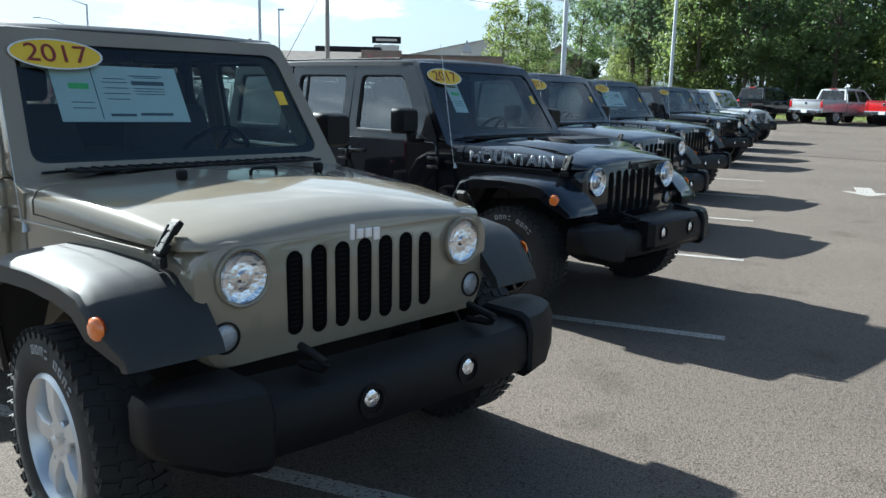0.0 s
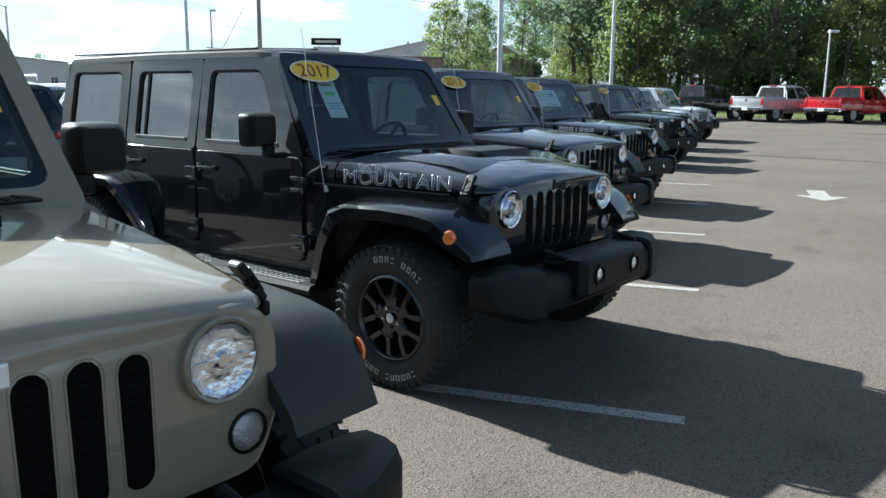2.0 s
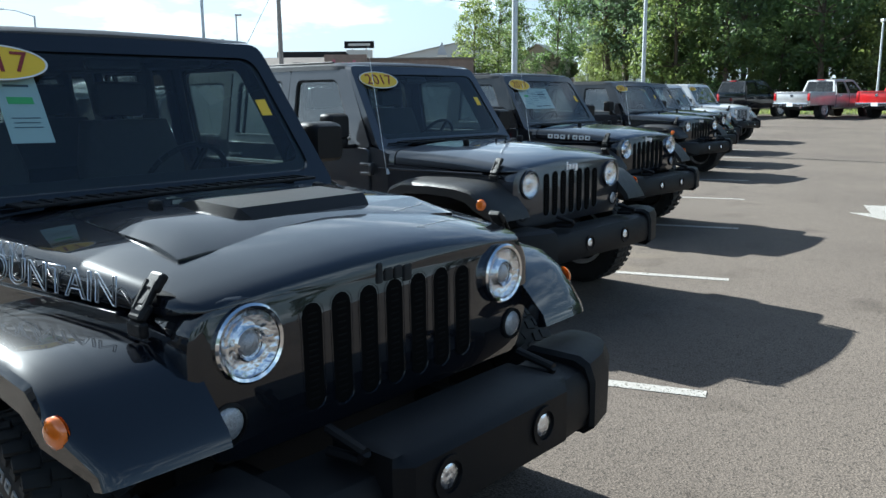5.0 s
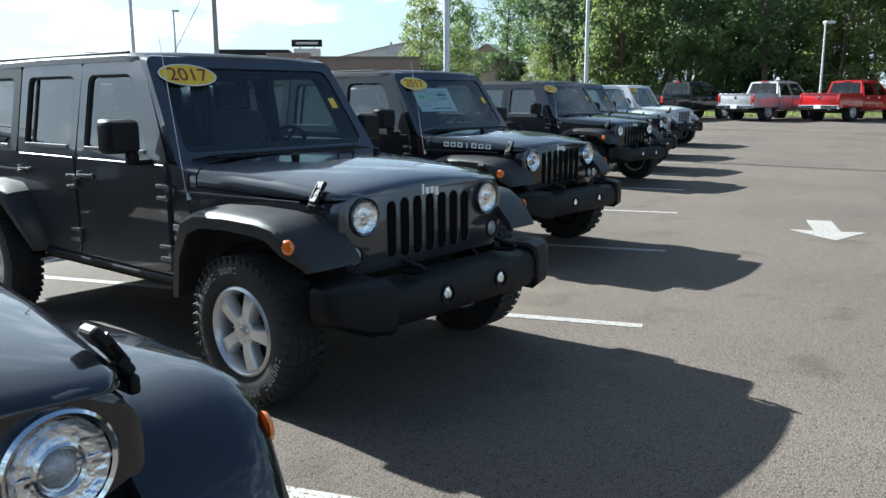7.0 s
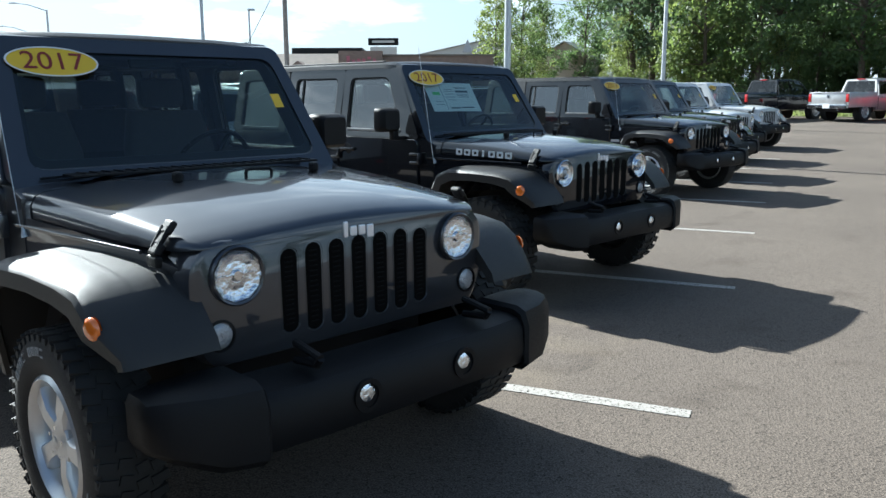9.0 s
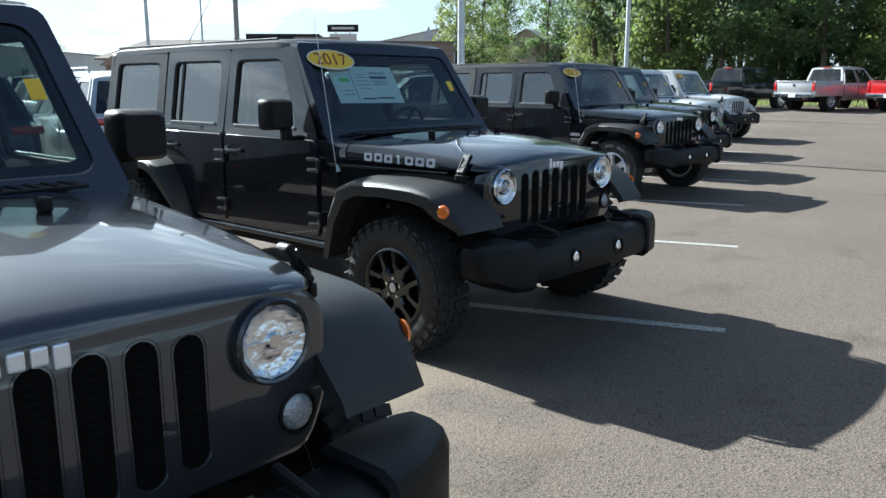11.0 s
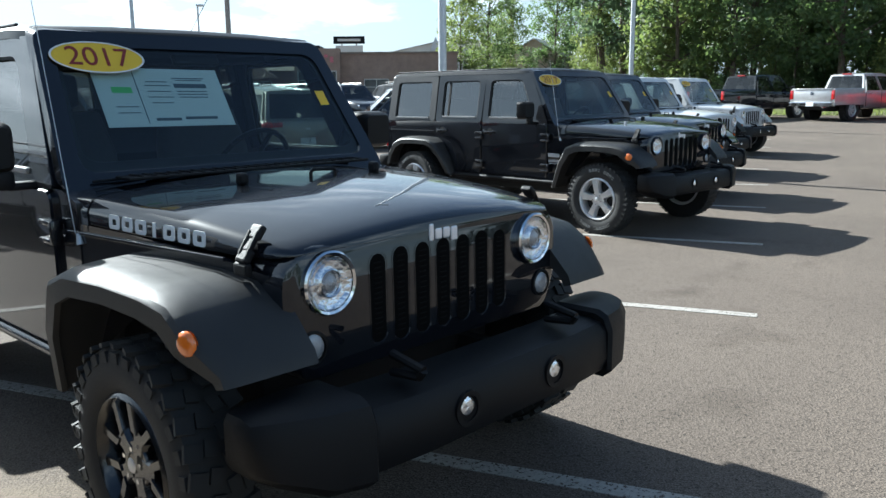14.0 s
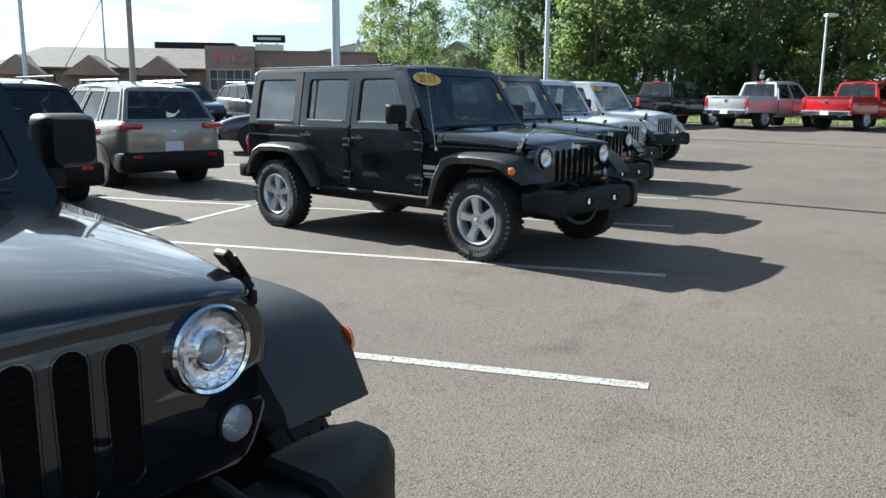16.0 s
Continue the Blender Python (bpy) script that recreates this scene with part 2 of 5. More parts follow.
M_GLASS = glass("clear_glass", (0.80, 0.93, 0.90), 0.80)
M_TINT = glass("tinted_glass", (0.55, 0.62, 0.62), 0.30, 1.95)
M_TURN = material("turn_lens", (0.34, 0.35, 0.37), 0.18, 0.4, 0.2, 60, 0.6, 120, coat=0.8)
M_TINT_CAR = glass("tinted_car_glass", (0.5, 0.55, 0.55), 0.30, 1.5)
M_LENS = glass("lens_glass", (1, 1, 1), 0.98, 1.22)
M_POLE = material("galvanised_pole", (0.50, 0.52, 0.54), 0.45, 0.5, 0.10, 6)
M_WOODPOLE = material("timber_pole", (0.30, 0.27, 0.24), 0.9, 0, 0.3, 10)
M_WIRE = material("cable", (0.03, 0.03, 0.03), 0.7)
M_BRICK = material("brown_brick", (0.297, 0.2115, 0.1665), 0.9, 0, 0.2, 1.2, 0.4, 30)
M_BRICK2 = material("beige_wall", (0.357, 0.306, 0.2295), 0.9, 0, 0.1, 1.2)
M_ROOF = material("grey_roof", (0.225, 0.189, 0.1575), 0.85, 0, 0.15, 1.5)
M_METALROOF = material("pale_metal_roof", (0.425, 0.425, 0.425), 0.6, 0, 0.08, 0.5)
M_WINDOW = material("dark_window", (0.03, 0.035, 0.04), 0.1, coat=0.5)
M_FRAME = material("pale_frame", (0.5525, 0.5355, 0.493), 0.6)
M_PINK = material("sign_pink", (0.55, 0.16, 0.20), 0.6)
M_BARK = material("bark", (0.085, 0.065, 0.05), 0.95, 0, 0.35, 6, 0.5, 30)
M_LEAF = leaf_material("leaves", (0.046, 0.088, 0.034), (0.110, 0.148, 0.056))
M_LEAF_Y = leaf_material("leaves_pale", (0.076, 0.114, 0.038), (0.170, 0.195, 0.064))
M_LEAF_D = leaf_material("leaves_dark", (0.048, 0.084, 0.050), (0.092, 0.130, 0.070))


# ---- mesh helpers ----
def part(name, bm, mat, parent=None, label="", smooth=None, m=None):
    """Links a bmesh as one mesh object under a thing or a part."""
    bmesh.ops.recalc_face_normals(bm, faces=bm.faces)
    me = bpy.data.meshes.new(name)
    bm.to_mesh(me)
    bm.free()
    return put(name, me, mat, parent, label, smooth, m)


def put(name, me, mat, parent=None, label="", smooth=None, m=None):
    if not me.materials:
        me.materials.append(mat)
        if smooth is not None:
            me.shade_smooth()
            me.set_sharp_from_angle(angle=radians(smooth))
    ob = new(name, me)
    ob.parent = parent
    if m is not None:
        ob.matrix_basis = m
    if label:
        ob["label"] = label
    return ob


def thing(name, m, label, category, group="", kind=""):
    ob = new(name)
    ob.matrix_basis = m
    ob.empty_display_size = 0.2
    return tagged(ob, label, category, group, kind)


def box(bm, c, s, bevel=0.0, m=None):
    r = bmesh.ops.create_cube(bm, size=1.0)
    vs = r["verts"]
    bmesh.ops.scale(bm, vec=s, verts=vs)
    if bevel:
        es = list({e for v in vs for e in v.link_edges})
        r = bmesh.ops.bevel(bm, geom=es, offset=bevel, segments=2, affect="EDGES", profile=0.5)
        vs = list({v for f in r["faces"] for v in f.verts} | {v for v in vs if v.is_valid})
    if m is not None:
        bmesh.ops.transform(bm, matrix=m, verts=vs)
    bmesh.ops.translate(bm, vec=c, verts=vs)
    return vs


def loft(bm, loops, caps=True):
    rows = [[bm.verts.new(p) for p in lp] for lp in loops]
    k = len(rows[0])
    for a, b in zip(rows, rows[1:]):
        for i in range(k):
            bm.faces.new((a[i], a[(i + 1) % k], b[(i + 1) % k], b[i]))
    if caps:
        bm.faces.new(rows[0])
        bm.faces.new(rows[-1])
    return rows


def tube(bm, p0, p1, r0, r1=None, k=10):
    p0, p1 = Vector(p0), Vector(p1)
    q = (p1 - p0).to_track_quat("Z", "Y")
    r1 = r0 if r1 is None else r1
    ring = [Vector((math.cos(2 * math.pi * i / k), math.sin(2 * math.pi * i / k), 0)) for i in range(k)]
    loft(bm, [[p0 + q @ (v * r0) for v in ring], [p1 + q @ (v * r1) for v in ring]])


def prism(bm, poly, y0, y1):
    """A polygon in x, z drawn out along y."""
    loft(bm, [[(x, y0, z) for x, z in poly], [(x, y1, z) for x, z in poly]])


def lathe(bm, prof, k=36, closed=False):
    """Turns a profile of (y, radius) round the y axis."""
    rows = [[bm.verts.new((r * math.cos(2 * math.pi * i / k), y, r * math.sin(2 * math.pi * i / k))) for i in range(k)] for y, r in prof]
    pairs = list(zip(rows, rows[1:])) + ([(rows[-1], rows[0])] if closed else [])
    for a, b in pairs:
        for i in range(k):
            bm.faces.new((a[i], a[(i + 1) % k], b[(i + 1) % k], b[i]))
    if not closed:
        bm.faces.new(rows[0])
        bm.faces.new(rows[-1])


def rounded(pts, r, k=4):
    """A polygon with its corners rounded, as 2D points."""
    out = []
    for i, p in enumerate(pts):
        p, a, b = Vector(p), Vector(pts[i - 1]), Vector(pts[(i + 1) % len(pts)])
        q0, q1 = p + (a - p).normalized() * r, p + (b - p).normalized() * r
        for j in range(k + 1):
            t = j / k
            out.append(tuple((1 - t) ** 2 * q0 + 2 * t * (1 - t) * p + t * t * q1))
    return out


def ring_panel(bm, outer, inner, place, depth):
    """A flat frame with a hole: outer and inner have the same count; place maps 2D and depth to 3D."""
    k = len(outer)
    v = [[bm.verts.new(place(p, d)) for p in lp] for lp, d in ((outer, 0), (outer, depth), (inner, depth), (inner, 0))]
    for a in range(4):
        for i in range(k):
            bm.faces.new((v[a][i], v[a][(i + 1) % k], v[(a + 1) % 4][(i + 1) % k], v[(a + 1) % 4][i]))


def text_mesh(words, size, depth=0.002, outline=False):
    cu = bpy.data.curves.new("text", "FONT")
    cu.body, cu.size, cu.extrude = words, size, depth
    cu.align_x, cu.align_y = "CENTER", "CENTER"
    if outline:
        cu.fill_mode, cu.bevel_depth, cu.bevel_resolution, cu.extrude = "NONE", size * 0.020, 0, 0.0
    ob = new("text", cu)
    bpy.context.view_layer.update()
    me = bpy.data.meshes.new_from_object(ob.evaluated_get(bpy.context.evaluated_depsgraph_get()))
    bpy.data.objects.remove(ob)
    return me


# ---- ground ----
def rise(x, y):
    """The ground lifts gently towards the far edge of the lot."""
    d = max(0.0, 0.38 * x + 0.925 * y - 27.0)
    return min(0.42, 0.42 * (d / 22.0) ** 1.5 if d < 22 else 0.42)


def ground():
    bm = bmesh.new()
    xs = [-900, -400, -200, -100, -60] + list(range(-40, 61, 4)) + [80, 120, 200, 400, 900]
    ys = [-900, -400, -200, -100, -50, -25, -10] + list(range(0, 81, 3)) + [100, 130, 180, 300, 500, 900]
    rows = [[bm.verts.new((x, y, rise(x, y))) for x in xs] for y in ys]
    for a, b in zip(rows, rows[1:]):
        for i in range(len(xs) - 1):
            bm.faces.new((a[i], a[i + 1], b[i + 1], b[i]))
    g = part("ground", bm, M_ASPHALT, None, "", 60)
    return tagged(g, "weathered grey-brown asphalt parking lot with stains", "ground", kind="structure")


ground()
ROW = Vector((0.378, 0.926, 0))      # along the row of stalls
INTO = Vector((-0.926, 0.378, 0))    # from a line's outer end into its stall


def stripe(a, b, w, label="worn white painted parking line on asphalt"):
    a, b = Vector(a), Vector(b)
    d = (b - a).normalized() * w / 2
    s = Vector((-d.y, d.x, 0))
    bm = bmesh.new()
    n = max(2, int((b - a).length / 0.5))
    rows = []
    for i in range(n + 1):
        p = a.lerp(b, i / n)
        rows.append([bm.verts.new((q.x, q.y, rise(q.x, q.y) + 0.004 + h)) for q, h in ((p + s, -0.003), (p + s, 0), (p - s, 0), (p - s, -0.003))])
    for p, q in zip(rows, rows[1:]):
        for i in range(3):
            bm.faces.new((p[i], p[i + 1], q[i + 1], q[i]))
    ob = part("parking_line", bm, M_LINE)
    return tagged(ob, label, "line", "parking lines", "structure")


LINE0 = Vector((-0.29, -0.16, 0))
for i in range(0, 14):
    e = LINE0 + Vector((1.109, 2.717, 0)) * i
    stripe(e, e + INTO * 11.6, 0.10)
stripe(LINE0 + INTO * 5.8, LINE0 + INTO * 5.8 + ROW * 40, 0.10, "worn white line between two rows of stalls")

bm = bmesh.new()
AD = -ROW
AS = Vector((-AD.y, AD.x, 0))
tip = Vector((7.33, 13.85, 0))
pts = [tip, tip - AD * 0.68 + AS * 0.42, tip - AD * 0.66 + AS * 0.15, tip - AD * 1.55 + AS * 0.15, tip - AD * 1.55 - AS * 0.15, tip - AD * 0.66 - AS * 0.15, tip - AD * 0.68 - AS * 0.42]
vs = [bm.verts.new((p.x, p.y, 0.005)) for p in pts]
for tri in ((0, 1, 2), (0, 2, 5), (0, 5, 6), (2, 3, 4), (2, 4, 5)):
    bm.faces.new([vs[i] for i in tri])
tagged(part("painted_arrow", bm, M_LINE), "worn white direction arrow painted on asphalt", "arrow", kind="structure")


# ---- wheels ----
MESHES = {}


def once(key, build):
    """Shares the mesh of alike parts."""
    if key not in MESHES:
        bm = bmesh.new()
        build(bm)
        bmesh.ops.recalc_face_normals(bm, faces=bm.faces)
        me = bpy.data.meshes.new(key)
        bm.to_mesh(me)
        bm.free()
        MESHES[key] = me
    return MESHES[key]


def tyre_mesh(R, W, rim, lugs):
    def build(bm):
        h = W / 2
        prof = [(-h * 0.82, rim), (-h * 0.98, rim + 0.03), (-h, (R + rim) / 2), (-h * 0.96, R - 0.045), (-h * 0.86, R - 0.018), (-h * 0.7, R - 0.010),
                (h * 0.7, R - 0.010), (h * 0.86, R - 0.018), (h * 0.96, R - 0.045), (h, (R + rim) / 2), (h * 0.98, rim + 0.03), (h * 0.82, rim)]
        lathe(bm, prof, 44, True)
    return once("tyre_%s" % R, build)


def tread_mesh(R, W, rim, lugs):
    def build(bm):
        h = W / 2
        n = 30 if lugs else 44
        hh = 0.015 if lugs else 0.010
        for i in range(n):
            a = 2 * math.pi * i / n
            for s, off in ((-1, 0.0), (1, 0.5)):
                rot = Matrix.Rotation(-(a + off * 2 * math.pi / n), 4, "Y")
                for y0, w, l in ((0.74, 0.50, 0.62), (0.24, 0.36, 0.56)):
                    v = box(bm, (0, 0, 0), (2 * math.pi * R / n * l, h * w, hh), 0, Matrix.Rotation(s * 0.25, 4, "Z"))
                    bmesh.ops.translate(bm, vec=(0, s * h * y0, R - 0.010 + hh / 2 - 0.004), verts=v)
                    bmesh.ops.transform(bm, matrix=rot, verts=v)
                # shoulder lug that runs down the side
                v = box(bm, (0, s * h * (0.96 if lugs else 0.93), R - (0.045 if lugs else 0.032)), (2 * math.pi * R / n * 0.5, h * 0.10, 0.036 if lugs else 0.022), 0)
                bmesh.ops.transform(bm, matrix=rot, verts=v)
    return once("tread_%s_%s" % (R, lugs), build)


def letters_mesh(R):
    """Unreadable raised lettering on the side wall, as small bars."""
    def build(bm):
        for start, n in ((20, 9), (205, 11)):
            for i in range(n):
                if i == 4:
                    continue
                rot = Matrix.Rotation(-radians(start + i * 7.0), 4, "Y")
                for dx, sx, dz, sz in ((-0.010, 0.006, 0, 0.032), (0.010, 0.006, 0, 0.032), (0, 0.02, 0.013, 0.006), (0, 0.02, -0.013, 0.006)):
                    if (i * 3 + int(dz * 1000)) % 5 == 0:
                        continue
                    v = box(bm, (dx, 0, R + dz), (sx, 0.004, sz))
                    bmesh.ops.transform(bm, matrix=rot, verts=v)
    return once("letters_%s" % R, build)


def rim_mesh(r, style):
    def build(bm):
        # barrel with an open face; the spokes face -y
        lathe(bm, [(-0.105, r), (-0.112, r - 0.012), (-0.10, r - 0.022), (-0.02, r - 0.035), (0.08, r - 0.03), (0.10, r), (0.10, r + 0.004), (-0.10, r + 0.004)], 40, True)
        n = 5
        for i in range(n):
            rot = Matrix.Rotation(2 * math.pi * i / n, 4, "Y")
            vs0 = set(bm.verts)
            if style == "split":
                loft(bm, [[(dx, y, z) for dx, y in ((-w, -0.072), (-w * 0.7, -0.088), (w * 0.7, -0.088), (w, -0.072), (w, -0.03), (-w, -0.03))] for z, w in ((0.045, 0.042), (r * 0.36, 0.036), (r * 0.52, 0.052))])
                for s in (-1, 1):
                    loft(bm, [[(x0 + dx, y, z) for dx, y in ((-w, -0.076), (-w * 0.7, -0.093), (w * 0.7, -0.093), (w, -0.076), (w, -0.03), (-w, -0.03))]
                              for x0, z, w in ((s * 0.026, r * 0.46, 0.022), (s * 0.048, r * 0.62, 0.021), (s * 0.070, r * 0.78, 0.022), (s * 0.074, r * 0.90, 0.024), (s * 0.068, r - 0.010, 0.030))])
            else:
                loft(bm, [[(dx, y + dy, z) for dx, y in ((-w, -0.078), (-w * 0.75, -0.095), (w * 0.75, -0.095), (w, -0.078), (w, -0.03), (-w, -0.03))]
                          for z, w, dy in ((0.045, 0.036, 0.012), (r * 0.5, 0.036, 0.0), (r * 0.8, 0.046, 0.004), (r - 0.012, 0.058, 0.010))])
            bmesh.ops.transform(bm, matrix=rot, verts=[v for v in bm.verts if v not in vs0])
        lathe(bm, [(-0.085, 0.075), (-0.078, 0.08), (0.02, 0.08), (0.02, 0.0005), (-0.085, 0.0005)], 24)
    return once("rim_%s_%s" % (r, style), build)


def wheel(parent, x, y, side, R, W, r, style, alloy, lugs, letters, nut=None):
    """side -1: the outer face looks to the right of the car."""
    w = new("wheel")
    w.parent = parent
    w.matrix_basis = pose(x, y, R - 0.008, 0, random.choice((0, 20, 47, 61)), 0 if side < 0 else 180)
    put("tyre", tyre_mesh(R, W, r, lugs), M_RUBBER, w, "black off-road tyre" if lugs else "black tyre", 40)
    tagged(put("tread", tread_mesh(R, W, r, lugs), M_RUBBER, w), kind="stuff")
    put("rim", rim_mesh(r, style), alloy, w, "", 35)

    def disc(bm):
        lathe(bm, [(-0.015, r - 0.05), (0.0, r - 0.05), (0.0, 0.001), (-0.015, 0.001)], 28)
        lathe(bm, [(0.0, r - 0.008), (0.06, r - 0.008), (0.06, 0.001), (0.0, 0.001)], 28)
    put("brake_disc", once("brake_%s" % r, disc), M_DARK, w, "dark brake disc")

    def cap(bm):
        lathe(bm, [(-0.10, 0.026), (-0.104, 0.020), (-0.104, 0.001), (-0.08, 0.001), (-0.08, 0.030)], 20)
    put("centre_cap", once("cap", cap), nut or M_ALLOY, w, "", 40)
    for i in range(5):
        def bolt(bm):
            lathe(bm, [(-0.10, 0.009), (-0.10, 0.001), (-0.08, 0.001), (-0.08, 0.011)], 6)
        a = 2 * math.pi * (i + 0.5) / 5
        put("lug_nut", once("bolt", bolt), M_CHROME, w, m=pose(0.056 * math.cos(a), 0, 0.056 * math.sin(a)))
    if letters:
        tagged(put("raised_lettering", letters_mesh((R + r) / 2 + 0.005), M_TYRE_LETTER, w, "raised white side-wall lettering", m=pose(0, -W / 2 - 0.001, 0)), kind="stuff")
    return w


# ---- the four-door off-roader ----
def widen(x):
    """The hood tapers: the body grows wider from the grille to the cabin."""
    return 1.032 + 0.050 * min(1.0, max(0.0, (0.3 - x) / 0.9))


def stretch(x):
    return x if x > -0.5 else -0.5 + (x + 0.5) * 1.045


def lift(z):
    return z + 0.03 * max(0.0, z - 0.45)


def part_j(name, bm, mat, parent=None, label="", smooth=None, m=None):
    if m is None:
        for v in bm.verts:
            v.co.y *= widen(v.co.x)
            v.co.x = stretch(v.co.x)
            v.co.z = lift(v.co.z)
    return part(name, bm, mat, parent, label, smooth, m)


def mirror_y(poly3):
    return [(x, -y, z) for x, y, z in poly3]


def section(x, w, z0, z1, crown, edge=0.05):
    """A hood-like cross-section at x."""
    ys = [-w, -w, -w + edge * 0.35, -w + edge, -w * 0.6, -w * 0.25, 0, w * 0.25, w * 0.6, w - edge, w - edge * 0.35, w, w]
    zs = [z0, z1 - edge, z1 - edge * 0.3, z1, z1 + crown * 0.6, z1 + crown * 0.92, z1 + crown, z1 + crown * 0.92, z1 + crown * 0.6, z1, z1 - edge * 0.3, z1 - edge, z0]
    return [(x, y, z) for y, z in zip(ys, zs)]


def side_place(side, y_belt, y_roof, z_belt=1.19, z_roof=1.80):
    """Maps a point x, z of the side of the cabin, and a depth inwards, to 3D: the sides lean in."""
    def place(p, d):
        t = (p[1] - z_belt) / (z_roof - z_belt)
        y = y_belt + (y_roof - y_belt) * max(t, 0)
        return (p[0], side * (y - d), p[1])
    return place


def side_window(jeep, side, pane_poly, frame_poly, tint, name, door):
    place = side_place(side, 0.775, 0.680)
    inner, outer = rounded(pane_poly, 0.06), rounded(frame_poly, 0.035)
    bm = bmesh.new()
    ring_panel(bm, outer, inner, lambda p, d: place(p, d), 0.04)
    fr = part_j(name + "_frame", bm, door, jeep, smooth=30)
    bm = bmesh.new()
    seal_in = rounded([((x - sum(p[0] for p in pane_poly) / 4) * 0.955 + sum(p[0] for p in pane_poly) / 4, (z - sum(p[1] for p in pane_poly) / 4) * 0.945 + sum(p[1] for p in pane_poly) / 4) for x, z in pane_poly], 0.05)
    ring_panel(bm, inner, seal_in, lambda p, d: place(p, d + 0.006), 0.02)
    part_j("window_seal", bm, M_RUBBER, fr)
    bm = bmesh.new()
    bm.faces.new([bm.verts.new(place(p, 0.02)) for p in inner])
    g = part_j("window_pane", bm, tint, fr)
    g.visible_shadow = False
    # bright strip at the foot of the pane
    bm = bmesh.new()
    xs = [p[0] for p in pane_poly]
    z = min(p[1] for p in pane_poly)
    box(bm, ((min(xs) + max(xs)) / 2, side * 0.768, z + 0.012), (max(xs) - min(xs) - 0.05, 0.02, 0.024), 0.005)
    part_j("window_strip", bm, M_TRIMSTRIP, fr, "bright strip under the pane")
    return fr


# fins coloured nearly black, as if shaded deep in the slot
M_SLOT_FIN = material("radiator_fin_shaded", (0.005, 0.005, 0.005), 0.7, spec=0.08)
M_TRIMSTRIP = material("window_trim", (0.22, 0.22, 0.22), 0.3, 0.3)


def jeep(x, y, heading, label, paint_m, flare_m, style, alloy, lugs=False, letters=True, hood="plain", sticker=1, paper="wide", trim_words="", step=False, top=None, badge=True, slots_bright=False):
    top = top or M_TOP
    J = thing("off_road_car", pose(x, y, rise(x, y), 0, 0, heading), label, "car", "row of parked off-road cars")
    R = 0.405

    # lower body with the rear wheel arch
    arch = [(-2.946 + 0.50 * math.cos(a), 0.40 + 0.50 * math.sin(a)) for a in [radians(v) for v in range(185, -6, -16)]]
    tub = [(-0.66, 0.50), (-0.66, 1.15), (-0.78, 1.19), (-3.64, 1.19), (-3.68, 1.10), (-3.68, 0.56)] + arch + [(-2.40, 0.50)]
    bm = bmesh.new()
    rows = loft(bm, [[(px, yy, pz) for px, pz in tub] for yy in (-0.765, 0.765)], caps=False)
    for r in rows:
        bm.faces.new(r)
    bmesh.ops.triangulate(bm, faces=[f for f in bm.faces if len(f.verts) > 4])
    body = part_j("body", bm, paint_m, J, smooth=30)
    bm = bmesh.new()
    box(bm, (-1.75, 0, 0.62), (3.8, 1.14, 0.50), 0.02)
    part_j("underbody", bm, M_DARK, J, "dark floor pan and engine bay")
    for px in (0, -2.946):
        bm = bmesh.new()
        tube(bm, (px, -0.72, 0.40), (px, 0.72, 0.40), 0.05)
        part_j("axle", bm, M_DARK, J)
    for s in (-1, 1):
        bm = bmesh.new()
        tube(bm, (-2.6, s * 0.42, 0.46), (0.55, s * 0.42, 0.50), 0.055, k=6)
        part_j("chassis_rail", bm, M_DARK, J)
        bm = bmesh.new()
        tube(bm, (-0.05, s * 0.5, 0.35), (-1.2, s * 0.45, 0.45), 0.03, k=6)
        part_j("control_arm", bm, M_DARK, J)
    bm = bmesh.new()
    tube(bm, (-3.5, 0.45, 0.48), (-1.3, 0.45, 0.40), 0.045)
    part_j("exhaust_pipe", bm, M_DARK, J)

    # upper fender sides and cowl
    for s in (-1, 1):
        bm = bmesh.new()
        loft(bm, [[(px, s * yy, zz) for yy, zz in ((0.45, z0), (w, z0), (w, z1), (w - 0.02, z1 + 0.01), (0.45, z1 + 0.01))]
                  for px, w, z0, z1 in ((-0.67, 0.762, 0.55, 1.075), (-0.3, 0.735, 0.80, 1.065), (0.2, 0.70, 0.85, 1.03), (0.37, 0.68, 0.72, 1.005))])
        part_j("fender", bm, paint_m, J, smooth=30)
    bm = bmesh.new()
    loft(bm, [section(-0.80, 0.765, 1.05, 1.185, 0.03), section(-0.60, 0.755, 1.05, 1.178, 0.04)])
    cowl = part_j("cowl", bm, paint_m, J, smooth=40)
    bm = bmesh.new()
    box(bm, (-0.70, 0.0, 1.222), (0.12, 1.15, 0.012), 0.004)
    for i in range(22):
        box(bm, (-0.70, -0.52 + i * 0.05, 1.230), (0.10, 0.012, 0.006))
    part_j("cowl_grille", bm, M_PLASTIC, cowl, "slatted black plastic air intake")

    # hood
    bm = bmesh.new()
    loft(bm, [section(px, w, zb, zt, c, min(0.05, 0.8 * (zt - zb))) for px, w, zb, zt, c in (
        (-0.590, 0.752, 1.08, 1.178, 0.045), (-0.30, 0.735, 1.07, 1.164, 0.056), (0.0, 0.715, 1.06, 1.144, 0.060), (0.22, 0.695, 1.055, 1.121, 0.056),
        (0.34, 0.678, 1.055, 1.103, 0.048), (0.40, 0.655, 1.060, 1.088, 0.040), (0.432, 0.622, 1.064, 1.074, 0.036), (0.440, 0.600, 1.068, 1.070, 0.028))])
    hd = part_j("hood", bm, paint_m, J, smooth=45)
